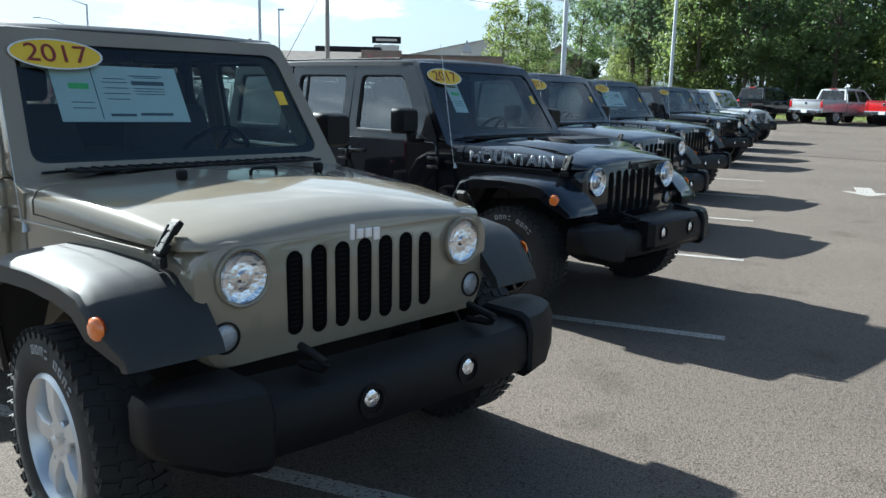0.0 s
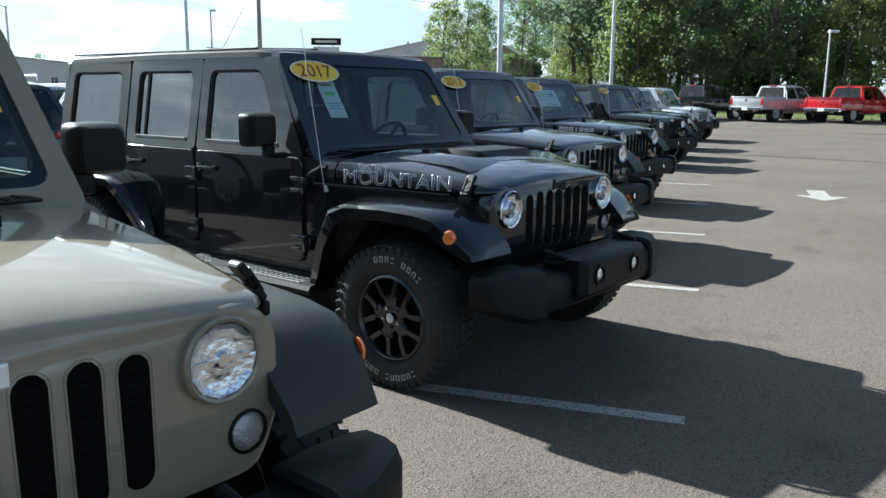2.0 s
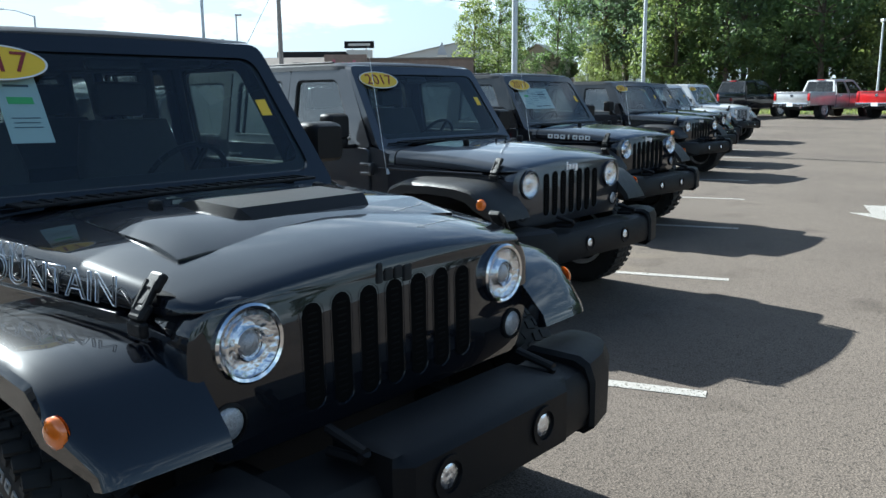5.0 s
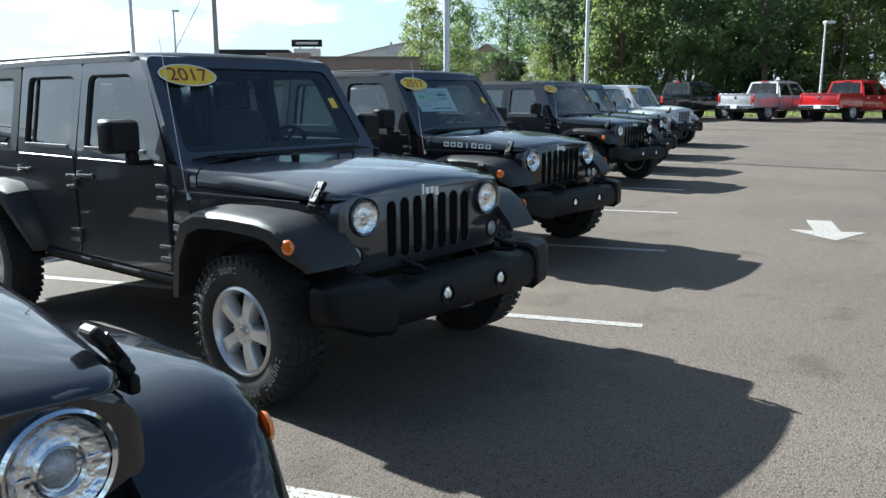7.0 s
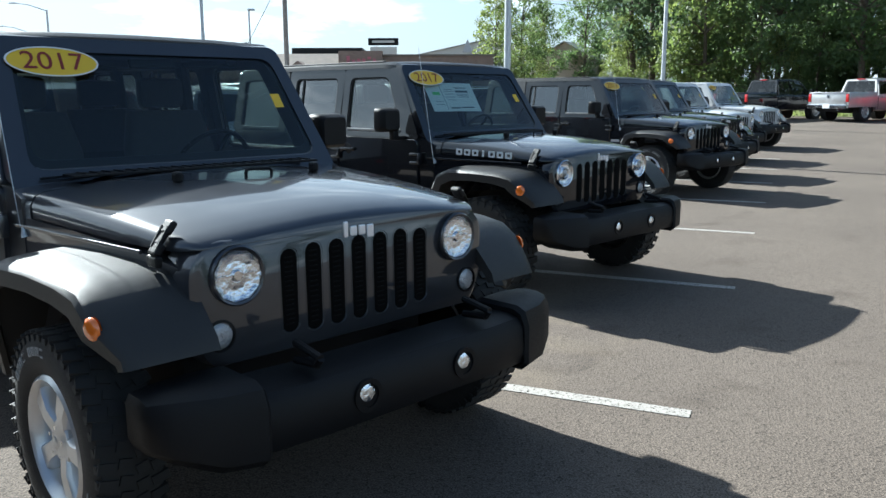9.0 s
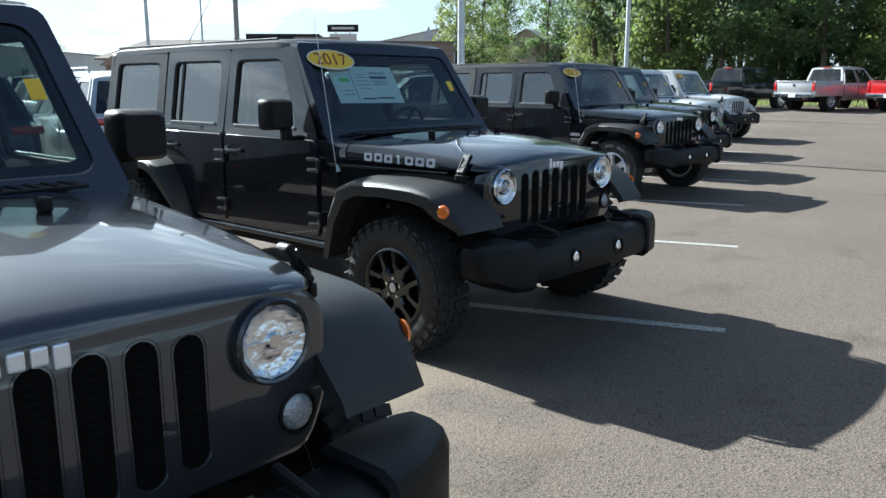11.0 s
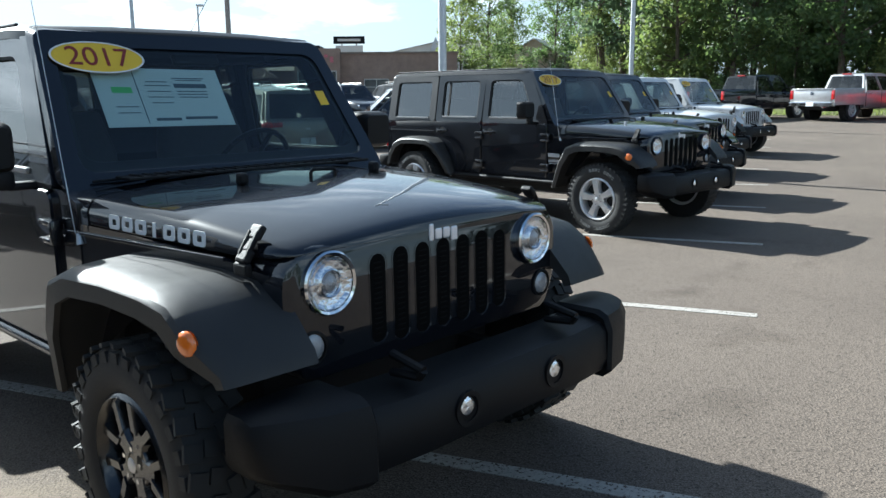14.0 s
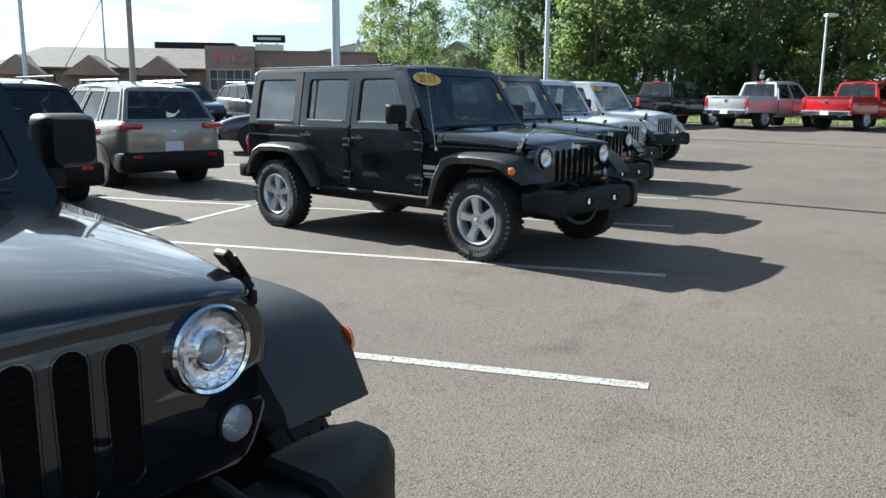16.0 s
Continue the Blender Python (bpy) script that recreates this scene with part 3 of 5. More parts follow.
    if hood == "scoop":
        bm = bmesh.new()
        loft(bm, [[(px, yy * w, zz + h) for yy, h in ((-1, -0.04), (-1, 0), (-0.84, h1), (0.84, h1), (1, 0), (1, -0.04))]
                  for px, w, zz, h1 in ((-0.56, 0.46, 1.205, 0.006), (-0.44, 0.50, 1.198, 0.030), (0.08, 0.53, 1.172, 0.036), (0.19, 0.54, 1.150, 0.008))])
        part_j("hood_bulge", bm, paint_m, hd, "raised power bulge", 30)
        bm = bmesh.new()
        loft(bm, [[(px, yy * w, zz) for yy, zz in ((-1, 1.16), (-0.88, h1), (0.88, h1), (1, 1.16))]
                  for px, w, h1 in ((-0.36, 0.26, 1.216), (-0.20, 0.28, 1.246), (0.04, 0.28, 1.240), (0.085, 0.26, 1.206))])
        part_j("hood_scoop", bm, M_PLASTIC, hd, "black vented hood scoop", 30)
    else:
        bm = bmesh.new()
        pts = [Vector((-0.23, 0.06 * c, 1.206 + h)) for c, h in ((-1, 0), (-1, 0.028), (-0.8, 0.036), (0.8, 0.036), (1, 0.028), (1, 0))]
        for a, b in zip(pts, pts[1:]):
            tube(bm, a, b, 0.007, k=6)
        part_j("washer_loop", bm, M_PLASTIC, hd, "black wire loop on the hood")
    for s in (-1, 1):
        bm = bmesh.new()
        box(bm, (-0.30, s * 0.32, 1.207 + 0.018), (0.045, 0.035, 0.045), 0.012)
        part_j("rest_bumper", bm, M_PLASTIC, hd, "black rubber rest for the windshield")
        # hood latch, leaning down over the shoulder
        bm = bmesh.new()
        lean = Matrix.Rotation(s * radians(-52), 4, "X")
        box(bm, (0.300, s * 0.668, 1.128), (0.055, 0.050, 0.024), 0.008, lean)
        box(bm, (0.300, s * 0.690, 1.098), (0.034, 0.060, 0.020), 0.007, lean)
        box(bm, (0.300, s * 0.712, 1.062), (0.056, 0.045, 0.026), 0.009, lean)
        for dx in (-0.020, 0.020):
            tube(bm, (0.300 + dx, s * 0.676, 1.134), (0.300 + dx, s * 0.718, 1.070), 0.0065, k=6)
        box(bm, (0.300, s * 0.722, 1.025), (0.070, 0.024, 0.040), 0.008)
        part_j("hood_latch", bm, M_PLASTIC, hd, "black rubber hood latch")

    # grille panel with seven slots; the panel is solid, their depth is only dark colour
    bm = bmesh.new()
    outer = [(-0.685, 1.015), (-0.685, 0.80), (-0.62, 0.665), (0.62, 0.665), (0.685, 0.80), (0.685, 1.015), (0.61, 1.088), (-0.61, 1.088)]
    out2 = rounded(outer, 0.05, 3)
    loft(bm, [[(px, yy * k, 0.875 + (zz - 0.875) * k) for yy, zz in out2] for px, k in ((0.28, 1.0), (0.395, 1.0), (0.428, 0.985), (0.438, 0.955))])
    gp = part_j("grille_panel", bm, paint_m, J, smooth=40)
    for i in range(7):
        cy = (i - 3) * 0.103
        h = 0.158 if abs(i - 3) < 3 else 0.148
        sl = [(cy + 0.034 * math.cos(a), 0.880 + (h - 0.034) * (1 if math.sin(a) >= 0 else -1) + 0.034 * math.sin(a)) for a in [radians(v) for v in list(range(0, 181, 30)) + list(range(180, 361, 30))]]
        bm = bmesh.new()
        k = 1.18
        sl2 = [(cy + (a - cy) * k, 0.880 + (b - 0.880) * 1.035) for a, b in sl]
        v = [[bm.verts.new((px, a, b)) for a, b in lp] for lp, px in ((sl2, 0.4385), (sl2, 0.4395), (sl, 0.4300), (sl, 0.4290))]
        for q, w in zip(v, v[1:]):
            for j in range(len(sl)):
                bm.faces.new((q[j], q[(j + 1) % len(sl)], w[(j + 1) % len(sl)], w[j]))
        part_j("slot_rim", bm, M_CHROME if slots_bright else paint_m, gp, smooth=50)
        # solid plug flush with the panel, its black standing in for shade
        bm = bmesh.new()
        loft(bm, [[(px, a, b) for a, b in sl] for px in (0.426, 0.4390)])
        slot = part_j("slot", bm, M_SLOT_SHADE, gp, "black plug in the grille slot, coloured as its shade")
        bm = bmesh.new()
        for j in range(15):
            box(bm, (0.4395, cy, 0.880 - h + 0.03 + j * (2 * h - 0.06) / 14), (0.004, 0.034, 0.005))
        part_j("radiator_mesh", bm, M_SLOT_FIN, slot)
    if badge:
        bm = bmesh.new()
        # maker's badge as plain shapes
        for cy, w, h, dz in ((-0.060, 0.022, 0.060, 0.004), (-0.024, 0.032, 0.038, -0.004), (0.016, 0.032, 0.038, -0.004), (0.055, 0.032, 0.050, -0.012)):
            box(bm, (0.4395, cy, 1.060 + dz), (0.012, w, h), 0.0055)
        part_j("badge", bm, M_BADGE if badge == 1 else M_DARK, gp, "small raised badge")
    for s in (-1, 1):
        hl = new("headlamp")
        hl.parent = J
        hl.matrix_basis = pose(0.436, s * 0.530, lift(0.968), 0, 0, 90)
        bm = bmesh.new()
        lathe(bm, [(0.01, 0.104), (-0.018, 0.104), (-0.024, 0.098), (-0.020, 0.090), (0.01, 0.090)], 36, True)
        part("bezel", bm, M_CHROME if lugs or hood == "scoop" else paint_m, hl, smooth=40)
        bm = bmesh.new()
        lathe(bm, [(-0.018, 0.090), (-0.009, 0.074), (-0.005, 0.050), (-0.009, 0.026), (-0.006, 0.001), (-0.003, 0.001), (-0.003, 0.090)], 11, True)
        part("reflector", bm, M_LAMP, hl, "faceted bright reflector")
        bm = bmesh.new()
        lathe(bm, [(0.05, 0.020), (-0.012, 0.022), (-0.018, 0.016), (-0.018, 0.001), (0.05, 0.001)], 16)
        box(bm, (0, -0.012, 0), (0.15, 0.004, 0.006))
        part("bulb_shield", bm, M_CHROME, hl, smooth=40)
        if lugs or hood == "scoop":
            bm = bmesh.new()
            lathe(bm, [(0.04, 0.050), (-0.018, 0.048), (-0.022, 0.043), (-0.016, 0.037), (0.04, 0.037)], 28, True)
            part("projector_ring", bm, M_CHROME, hl, smooth=40)
            bm = bmesh.new()
            lathe(bm, [(0.03, 0.037), (-0.010, 0.034), (-0.022, 0.020), (-0.025, 0.001), (0.03, 0.001)], 24)
            part("projector_lens", bm, M_TURN, hl, smooth=60)
        bm = bmesh.new()
        lathe(bm, [(-0.018, 0.0905), (-0.028, 0.078), (-0.036, 0.05), (-0.039, 0.02), (-0.039, 0.001), (-0.036, 0.001), (-0.025, 0.078), (-0.016, 0.0905)], 36, True)
        g = part("lens", bm, M_LENS, hl, "clear domed lens", 60)
        g.visible_shadow = False
        tn = new("turn_signal")
        tn.parent = J
        tn.matrix_basis = pose(0.434, s * 0.598, lift(0.775), 0, 0, 90)
        bm = bmesh.new()
        lathe(bm, [(0.01, 0.056), (-0.008, 0.056), (-0.010, 0.048), (0.01, 0.046)], 24, True)
        part("bezel", bm, M_PLASTIC, tn, smooth=40)
        bm = bmesh.new()
        lathe(bm, [(0.0, 0.048), (-0.010, 0.040), (-0.014, 0.02), (-0.014, 0.001), (0.01, 0.001), (0.01, 0.048)], 24)
        part("lens", bm, M_TURN, tn, "clear turn-signal lens", 60)

    # bumper
    bm = bmesh.new()
    prof = [(0.54, 0.46), (0.68, 0.445), (0.755, 0.47), (0.770, 0.52), (0.762, 0.62), (0.735, 0.655), (0.68, 0.665), (0.54, 0.665)]
    loft(bm, [[(bx - sh, yy, bz) for bx, bz in prof] for yy, sh in ((-0.66, 0.030), (-0.62, 0.018), (-0.40, 0.0), (0.40, 0.0), (0.62, 0.018), (0.66, 0.030))])
    bp = part_j("front_bumper", bm, M_PLASTIC, J, "black moulded plastic bumper", 35)
    if hood == "scoop":
        bm = bmesh.new()
        loft(bm, [[(bx, yy, bz) for bx, bz in ((0.58, 0.50), (0.79, 0.50), (0.838 - sh, 0.535), (0.838 - sh, 0.690), (0.80, 0.715), (0.58, 0.715))] for yy, sh in ((-0.37, 0.04), (-0.33, 0.0), (0.33, 0.0), (0.37, 0.04))])
        part_j("bumper_block", bm, M_PLASTIC, bp, "raised black centre block with round lamps", 35)
    for s in (-1, 1):
        bm = bmesh.new()
        end = [(0.51, 0.0), (0.735, 0.0), (0.775, 0.12), (0.775, 0.72), (0.752, 0.93), (0.71, 1.0), (0.51, 1.0)]
        loft(bm, [[(max(0.49, bx - sh), s * yy, z0 + (z1 - z0) * bz) for bx, bz in end] for yy, sh, z0, z1 in
                  ((0.60, 0.020, 0.44, 0.685), (0.615, 0.008, 0.43, 0.700), (0.74, 0.035, 0.44, 0.700), (0.86, 0.100, 0.49, 0.695), (0.915, 0.150, 0.52, 0.685), (0.928, 0.175, 0.55, 0.660))])
        part_j("bumper_end", bm, M_PLASTIC, bp, "black plastic bumper end cap", 35)
    for s in (-1, 1):
        bm = bmesh.new()
        for a, b in (((0.60, 0.69), (0.72, 0.70)), ((0.72, 0.70), (0.74, 0.725)), ((0.74, 0.725), (0.60, 0.75))):
            tube(bm, (a[0], s * 0.40, a[1]), (b[0], s * 0.40, b[1]), 0.014, k=8)
        part_j("tow_hook", bm, M_PLASTIC, bp, "black tow hook")
        fg = new("fog_lamp")
        fg.parent = J
        fg.matrix_basis = pose(0.838, s * 0.215, 0.628, 0, 0, 90) if hood == "scoop" else pose(0.766, s * 0.240, 0.568, 0, 0, 90)
        bm = bmesh.new()
        lathe(bm, [(0.02, 0.060), (-0.008, 0.060), (-0.008, 0.044), (0.02, 0.042)], 24, True)
        part("surround", bm, M_PLASTIC, fg, smooth=40)
        bm = bmesh.new()
        lathe(bm, [(0.006, 0.043), (0.0, 0.034), (-0.003, 0.018), (-0.003, 0.001), (0.03, 0.001), (0.03, 0.043)], 24)
        part("lens", bm, M_LAMP, fg, "clear fog-lamp lens", 60)

    # wheel flares
    fo = [(-0.70, 0.47), (-0.56, 0.76), (-0.44, 0.945), (-0.32, 0.990), (-0.05, 0.998), (0.18, 0.990), (0.31, 0.972), (0.40, 0.915), (0.52, 0.800), (0.535, 0.765)]
    fi = [(-0.63, 0.47), (-0.49, 0.72), (-0.37, 0.865), (-0.27, 0.905), (-0.05, 0.915), (0.15, 0.905), (0.26, 0.885), (0.35, 0.830), (0.46, 0.765), (0.475, 0.750)]
    ro = [(-2.36, 0.52), (-2.44, 0.74), (-2.56, 0.915), (-2.68, 0.965), (-2.95, 0.975), (-3.22, 0.965), (-3.36, 0.90), (-3.46, 0.76), (-3.50, 0.60)]
    ri = [(-2.43, 0.52), (-2.50, 0.71), (-2.61, 0.845), (-2.71, 0.888), (-2.95, 0.895), (-3.19, 0.885), (-3.30, 0.83), (-3.39, 0.72), (-3.43, 0.60)]
    for s in (-1, 1):
        for nm, o, i, yin in (("front_flare", fo, fi, 0.64), ("rear_flare", ro, ri, 0.74)):
            bm = bmesh.new()
            loops = []
            for k, ((ox, oz), (ix, iz)) in enumerate(zip(o, i)):
                yo = (0.985 if nm == "front_flare" else 0.955) - (0.05 if nm == "front_flare" and k >= len(o) - 2 else 0) - (0.10 if k == 0 else 0.03 if k == 1 else 0)
                f = lambda t, yy: (ox + (ix - ox) * t, s * yy, oz + (iz - oz) * t)
                loops.append([f(-0.20, yin), f(-0.06, yo - 0.11), f(0.02, yo - 0.045), f(0.16, yo - 0.012), f(0.34, yo), f(1.0, yo), f(1.0, yo - 0.02), f(0.62, yo - 0.03), f(0.4, yin)])
            loft(bm, loops)
            fl = part_j(nm, bm, flare_m, J, smooth=32)
            if nm == "front_flare":
                bm = bmesh.new()
                lathe(bm, [(0.004, 0.038), (-0.006, 0.036), (-0.012, 0.022), (-0.013, 0.001), (0.01, 0.001), (0.01, 0.038)], 20)
                part_j("side_marker", bm, M_AMBER, fl, "round amber side marker", 60, pose(0.395, s * 1.002, lift(0.872), 0, 0, 12 if s < 0 else 168))

    for s in (-1, 1):
        for px in (0.0, -3.06):
            wheel(J, px, s * 0.905, s, R, 0.235, 0.238, style, alloy, lugs, letters and s < 0)
    sw = wheel(J, -3.86, 0.05, -1, R, 0.235, 0.238, style, alloy, lugs, False)
    sw.name = "spare_wheel"
    sw.matrix_basis = pose(-4.05, 0.05, 1.02, 0, 0, -90)
    bm = bmesh.new()
    box(bm, (-3.70, 0.05, 0.98), (0.10, 0.34, 0.30), 0.03)
    part_j("spare_carrier", bm, M_DARK, J)
    bm = bmesh.new()
    box(bm, (-3.74, 0, 0.62), (0.20, 1.62, 0.17), 0.03)
    part_j("rear_bumper", bm, M_PLASTIC, J, smooth=30)

    # doors
    dz0 = 0.56
    for s in (-1, 1):
        for nm, poly in (("front_door", [(-0.84, dz0), (-0.84, 1.185), (-1.865, 1.185), (-1.865, dz0)]),
                         ("rear_door", [(-1.885, dz0), (-1.885, 1.185), (-2.70, 1.185), (-2.70, 1.00), (-2.55, 0.93), (-2.42, 0.74), (-2.34, dz0)])):
            bm = bmesh.new()
            pr = rounded(poly, 0.05)
            cx, cz = sum(p[0] for p in pr) / len(pr), sum(p[1] for p in pr) / len(pr)
            loops = [[(cx + (a - cx) * k, s * yy, cz + (b - cz) * k) for a, b in pr] for yy, k in ((0.755, 1), (0.778, 1), (0.785, 0.985))]
            loft(bm, loops)
            dr = part_j(nm, bm, paint_m, J, smooth=6)
            xr = poly[2][0]
            bm = bmesh.new()
            box(bm, (xr + 0.14, s * 0.80, 1.075), (0.17, 0.026, 0.024), 0.008)
            box(bm, (xr + 0.065, s * 0.792, 1.075), (0.035, 0.035, 0.055), 0.008)
            box(bm, (xr + 0.215, s * 0.790, 1.075), (0.025, 0.02, 0.035), 0.006)
            part_j("door_handle", bm, paint_m, dr, smooth=30)
            # dark disc on the flat door skin, painting the shade of a hollow
            bm = bmesh.new()
            tube(bm, (xr + 0.14, s * 0.78, 1.075), (xr + 0.14, s * 0.787, 1.075), 0.045, k=16)
            part_j("handle_recess", bm, M_DARK, dr)
            xf = poly[0][0]
            for hz in (1.03, 0.68):
                bm = bmesh.new()
                box(bm, (xf - 0.015, s * 0.793, hz + 0.035), (0.12, 0.03, 0.022), 0.006)
                box(bm, (xf - 0.015, s * 0.793, hz - 0.035), (0.12, 0.03, 0.022), 0.006)
                box(bm, (xf + 0.035, s * 0.793, hz), (0.028, 0.034, 0.095), 0.006)
                part_j("hinge", bm, paint_m, dr, smooth=30)
        # beltline seam
        bm = bmesh.new()
        box(bm, (-3.2, s * 0.768, 1.06), (0.92, 0.008, 0.012), 0.003)
        part_j("belt_seam", bm, paint_m, J)
        bm = bmesh.new()
        box(bm, (-0.28, s * 0.742, 1.04), (0.95, 0.012, 0.014), 0.003, Matrix.Rotation(s * -0.06, 4, "Z"))
        part_j("body_line", bm, paint_m, J)
        # sill
        bm = bmesh.new()
        if step:
            loft(bm, [[(px, s * yy, zz) for yy, zz in ((0.74, 0.44), (0.93, 0.42), (0.945, 0.45), (0.93, 0.475), (0.74, 0.50))] for px in (-0.62, -2.42)])
            part_j("side_step", bm, M_PLASTIC, J, "black running board", 30)
            for a in (-0.98, -1.85):
                bm = bmesh.new()
                box(bm, (a, s * 0.87, 0.478), (0.52, 0.10, 0.010), 0.003)
                for i in range(11):
                    for j in range(3):
                        box(bm, (a - 0.23 + i * 0.046, s * (0.84 + j * 0.03), 0.486), (0.022, 0.012, 0.006))
                part_j("step_tread", bm, material("tread", (0.16, 0.16, 0.16), 0.5) if "tread" not in bpy.data.materials else bpy.data.materials["tread"], J, "grey ribbed tread pad")
        else:
            tube(bm, (-0.70, s * 0.76, 0.515), (-2.38, s * 0.76, 0.515), 0.03, k=10)
            part_j("rock_rail", bm, M_PLASTIC if not lugs else paint_m, J, smooth=40)

    # windshield
    def ws(p, d):
        t = p[1]
        return (-0.745 - 0.405 * t - d, p[0] * (0.765 - 0.085 * t), 1.165 + 0.635 * t + 0.3 * d)
    outer, inner = rounded([(-1, 0), (1, 0), (1, 1), (-1, 1)], 0.08), rounded([(-0.90, 0.12), (0.90, 0.12), (0.90, 0.90), (-0.90, 0.90)], 0.10)
    bm = bmesh.new()
    ring_panel(bm, outer, inner, ws, 0.07)
    wf = part_j("windshield_frame", bm, paint_m if top is M_TOP else top, J, smooth=30)
    bm = bmesh.new()
    bm.faces.new([bm.verts.new(ws(p, 0.012)) for p in inner])
    g = part_j("windshield", bm, M_GLASS, wf, "clear windshield")
    g.visible_shadow = False
    bm = bmesh.new()
    ring_panel(bm, inner, rounded([(-0.87, 0.17), (0.87, 0.17), (0.87, 0.87), (-0.87, 0.87)], 0.10), lambda p, d: ws(p, 0.016 + d), 0.004)
    part_j("black_border", bm, M_PLASTIC, wf)
    # wipers
    for y0, y1 in ((0.10, -0.46), (-0.40, 0.18)):
        bm = bmesh.new()
        a, b = Vector(ws((y0 / 0.76, 0.03), -0.03)), Vector(ws((y1 / 0.76, 0.085), -0.02))
        tube(bm, a, b, 0.009, 0.006, 6)
        tube(bm, b + Vector((0, -0.20, 0.0)), b + Vector((0, 0.20, 0.012)), 0.006, k=6)
        tube(bm, a - Vector((0, 0, 0.04)), a, 0.018, k=10)
        part_j("wiper", bm, M_PLASTIC, wf, "black wiper")

    # stickers on the glass, as flat things on the pane
    def on_glass(cu, cv, depth=-0.002):
        o = Vector(ws((cu, cv), 0.010 + depth))
        o.y *= widen(o.x)
        o.x = stretch(o.x)
        o.z = lift(o.z)
        u = (Vector(ws((cu + 0.1, cv), 0)) - Vector(ws((cu, cv), 0))).normalized()
        v = (Vector(ws((cu, cv + 0.1), 0)) - Vector(ws((cu, cv), 0))).normalized()
        w = u.cross(v)
        return Matrix.Translation(o) @ Matrix((u, v, w)).transposed().to_4x4()
    if sticker:
        bm = bmesh.new()
        ring = [(0.168 * math.cos(2 * math.pi * i / 40), 0.070 * math.sin(2 * math.pi * i / 40)) for i in range(40)]
        loft(bm, [[(a, b, h) for a, b in ring] for h in (-0.003, -0.0015)])
        st = part_j("year_sticker", bm, M_YELLOW, wf, "oval yellow year sticker with dark red figures", m=on_glass(-0.67, 0.84, -0.030) @ Matrix.Diagonal((1.2, 1.15, 1, 1)))
        bm = bmesh.new()
        ring_panel(bm, ring, [(a * 0.96, b * 0.92) for a, b in ring], lambda p, d: (p[0], p[1], d - 0.001), 0.001)
        part("sticker_edge", bm, M_LETTER_W, st)
        if "year" not in MESHES:
            MESHES["year"] = text_mesh("2017", 0.115, 0.0006)
        put("year_number", MESHES["year"], M_MAROON, st, m=pose(0, -0.002, 0.001) @ Matrix.Diagonal((1.0, 1.0, 1, 1)))
    if paper:
        wide = paper == "wide"
        pw, ph = (0.60, 0.30) if wide else (0.15, 0.29)
        bm = bmesh.new()
        box(bm, (0, 0, 0), (pw, ph, 0.002))
        sp = part_j("price_sheet", bm, M_PAPER, wf, "white printed price sheet behind the glass", m=on_glass(-0.32 if wide else -0.56, 0.56 if wide else 0.56, 0.012))
        bm = bmesh.new()
        for cx, cy, sx, sy in ([(0.14, 0.06, 0.16, 0.022), (0.14, 0.10, 0.16, 0.005), (0.14, 0.09, 0.13, 0.004), (0.14, 0.03, 0.15, 0.004), (0.14, 0.015, 0.15, 0.004), (0.14, 0.0, 0.14, 0.004), (0.14, -0.11, 0.16, 0.014), (-0.02, -0.115, 0.12, 0.014),
                                (-0.02, 0.08, 0.10, 0.004), (-0.02, 0.06, 0.12, 0.004), (-0.02, 0.03, 0.11, 0.004), (-0.02, 0.0, 0.12, 0.004), (-0.02, -0.03, 0.10, 0.004), (-0.117, 0, 0.004, 0.27), (-0.19, -0.05, 0.1, 0.004), (-0.19, -0.08, 0.1, 0.004)]
                               if wide else [(0, -0.04, 0.1, 0.004), (0, -0.06, 0.09, 0.004), (0, -0.08, 0.1, 0.004), (0, 0.10, 0.09, 0.01)]):
            box(bm, (cx, cy, 0.0018), (sx, sy, 0.001))
        part("print_lines", bm, M_PAPER_INK, sp)
        bm = bmesh.new()
        box(bm, (-0.19 if wide else 0, 0.035, 0.0020), (0.09, 0.030, 0.001))
        part("green_block", bm, M_PAPER_GREEN, sp)
    bm = bmesh.new()
    box(bm, (0, 0, 0), (0.055, 0.085, 0.002))
    part_j("yellow_tag", bm, M_YELLOW, wf, "small yellow tag on the glass", m=on_glass(0.80, 0.55, 0.0))
    bm = bmesh.new()
    box(bm, (0, 0, 0), (0.24, 0.055, 0.03), 0.012)
    part_j("inner_mirror", bm, M_PLASTIC, wf, m=on_glass(0, 0.80, 0.06))

    # cabin sides, roof and back
    for s in (-1, 1):
        side_window(J, s, [(-1.04, 1.235), (-1.78, 1.235), (-1.78, 1.70), (-1.285, 1.70)], [(-0.835, 1.188), (-1.865, 1.188), (-1.865, 1.775), (-1.165, 1.775)], M_GLASS_SIDE, "front_window", paint_m)
        rw = side_window(J, s, [(-1.96, 1.235), (-2.60, 1.235), (-2.60, 1.70), (-1.96, 1.70)], [(-1.885, 1.188), (-2.70, 1.188), (-2.70, 1.775), (-1.865, 1.775)], M_TINT, "rear_window", paint_m)
        bm = bmesh.new()
        pl = side_place(s, 0.775, 0.680)
        loft(bm, [[pl((px, pz), d) for px, d in ((-2.485, 0.012), (-2.51, 0.012), (-2.51, 0.03), (-2.485, 0.03))] for pz in (1.235, 1.70)])
        part_j("window_divider", bm, M_PLASTIC, rw)
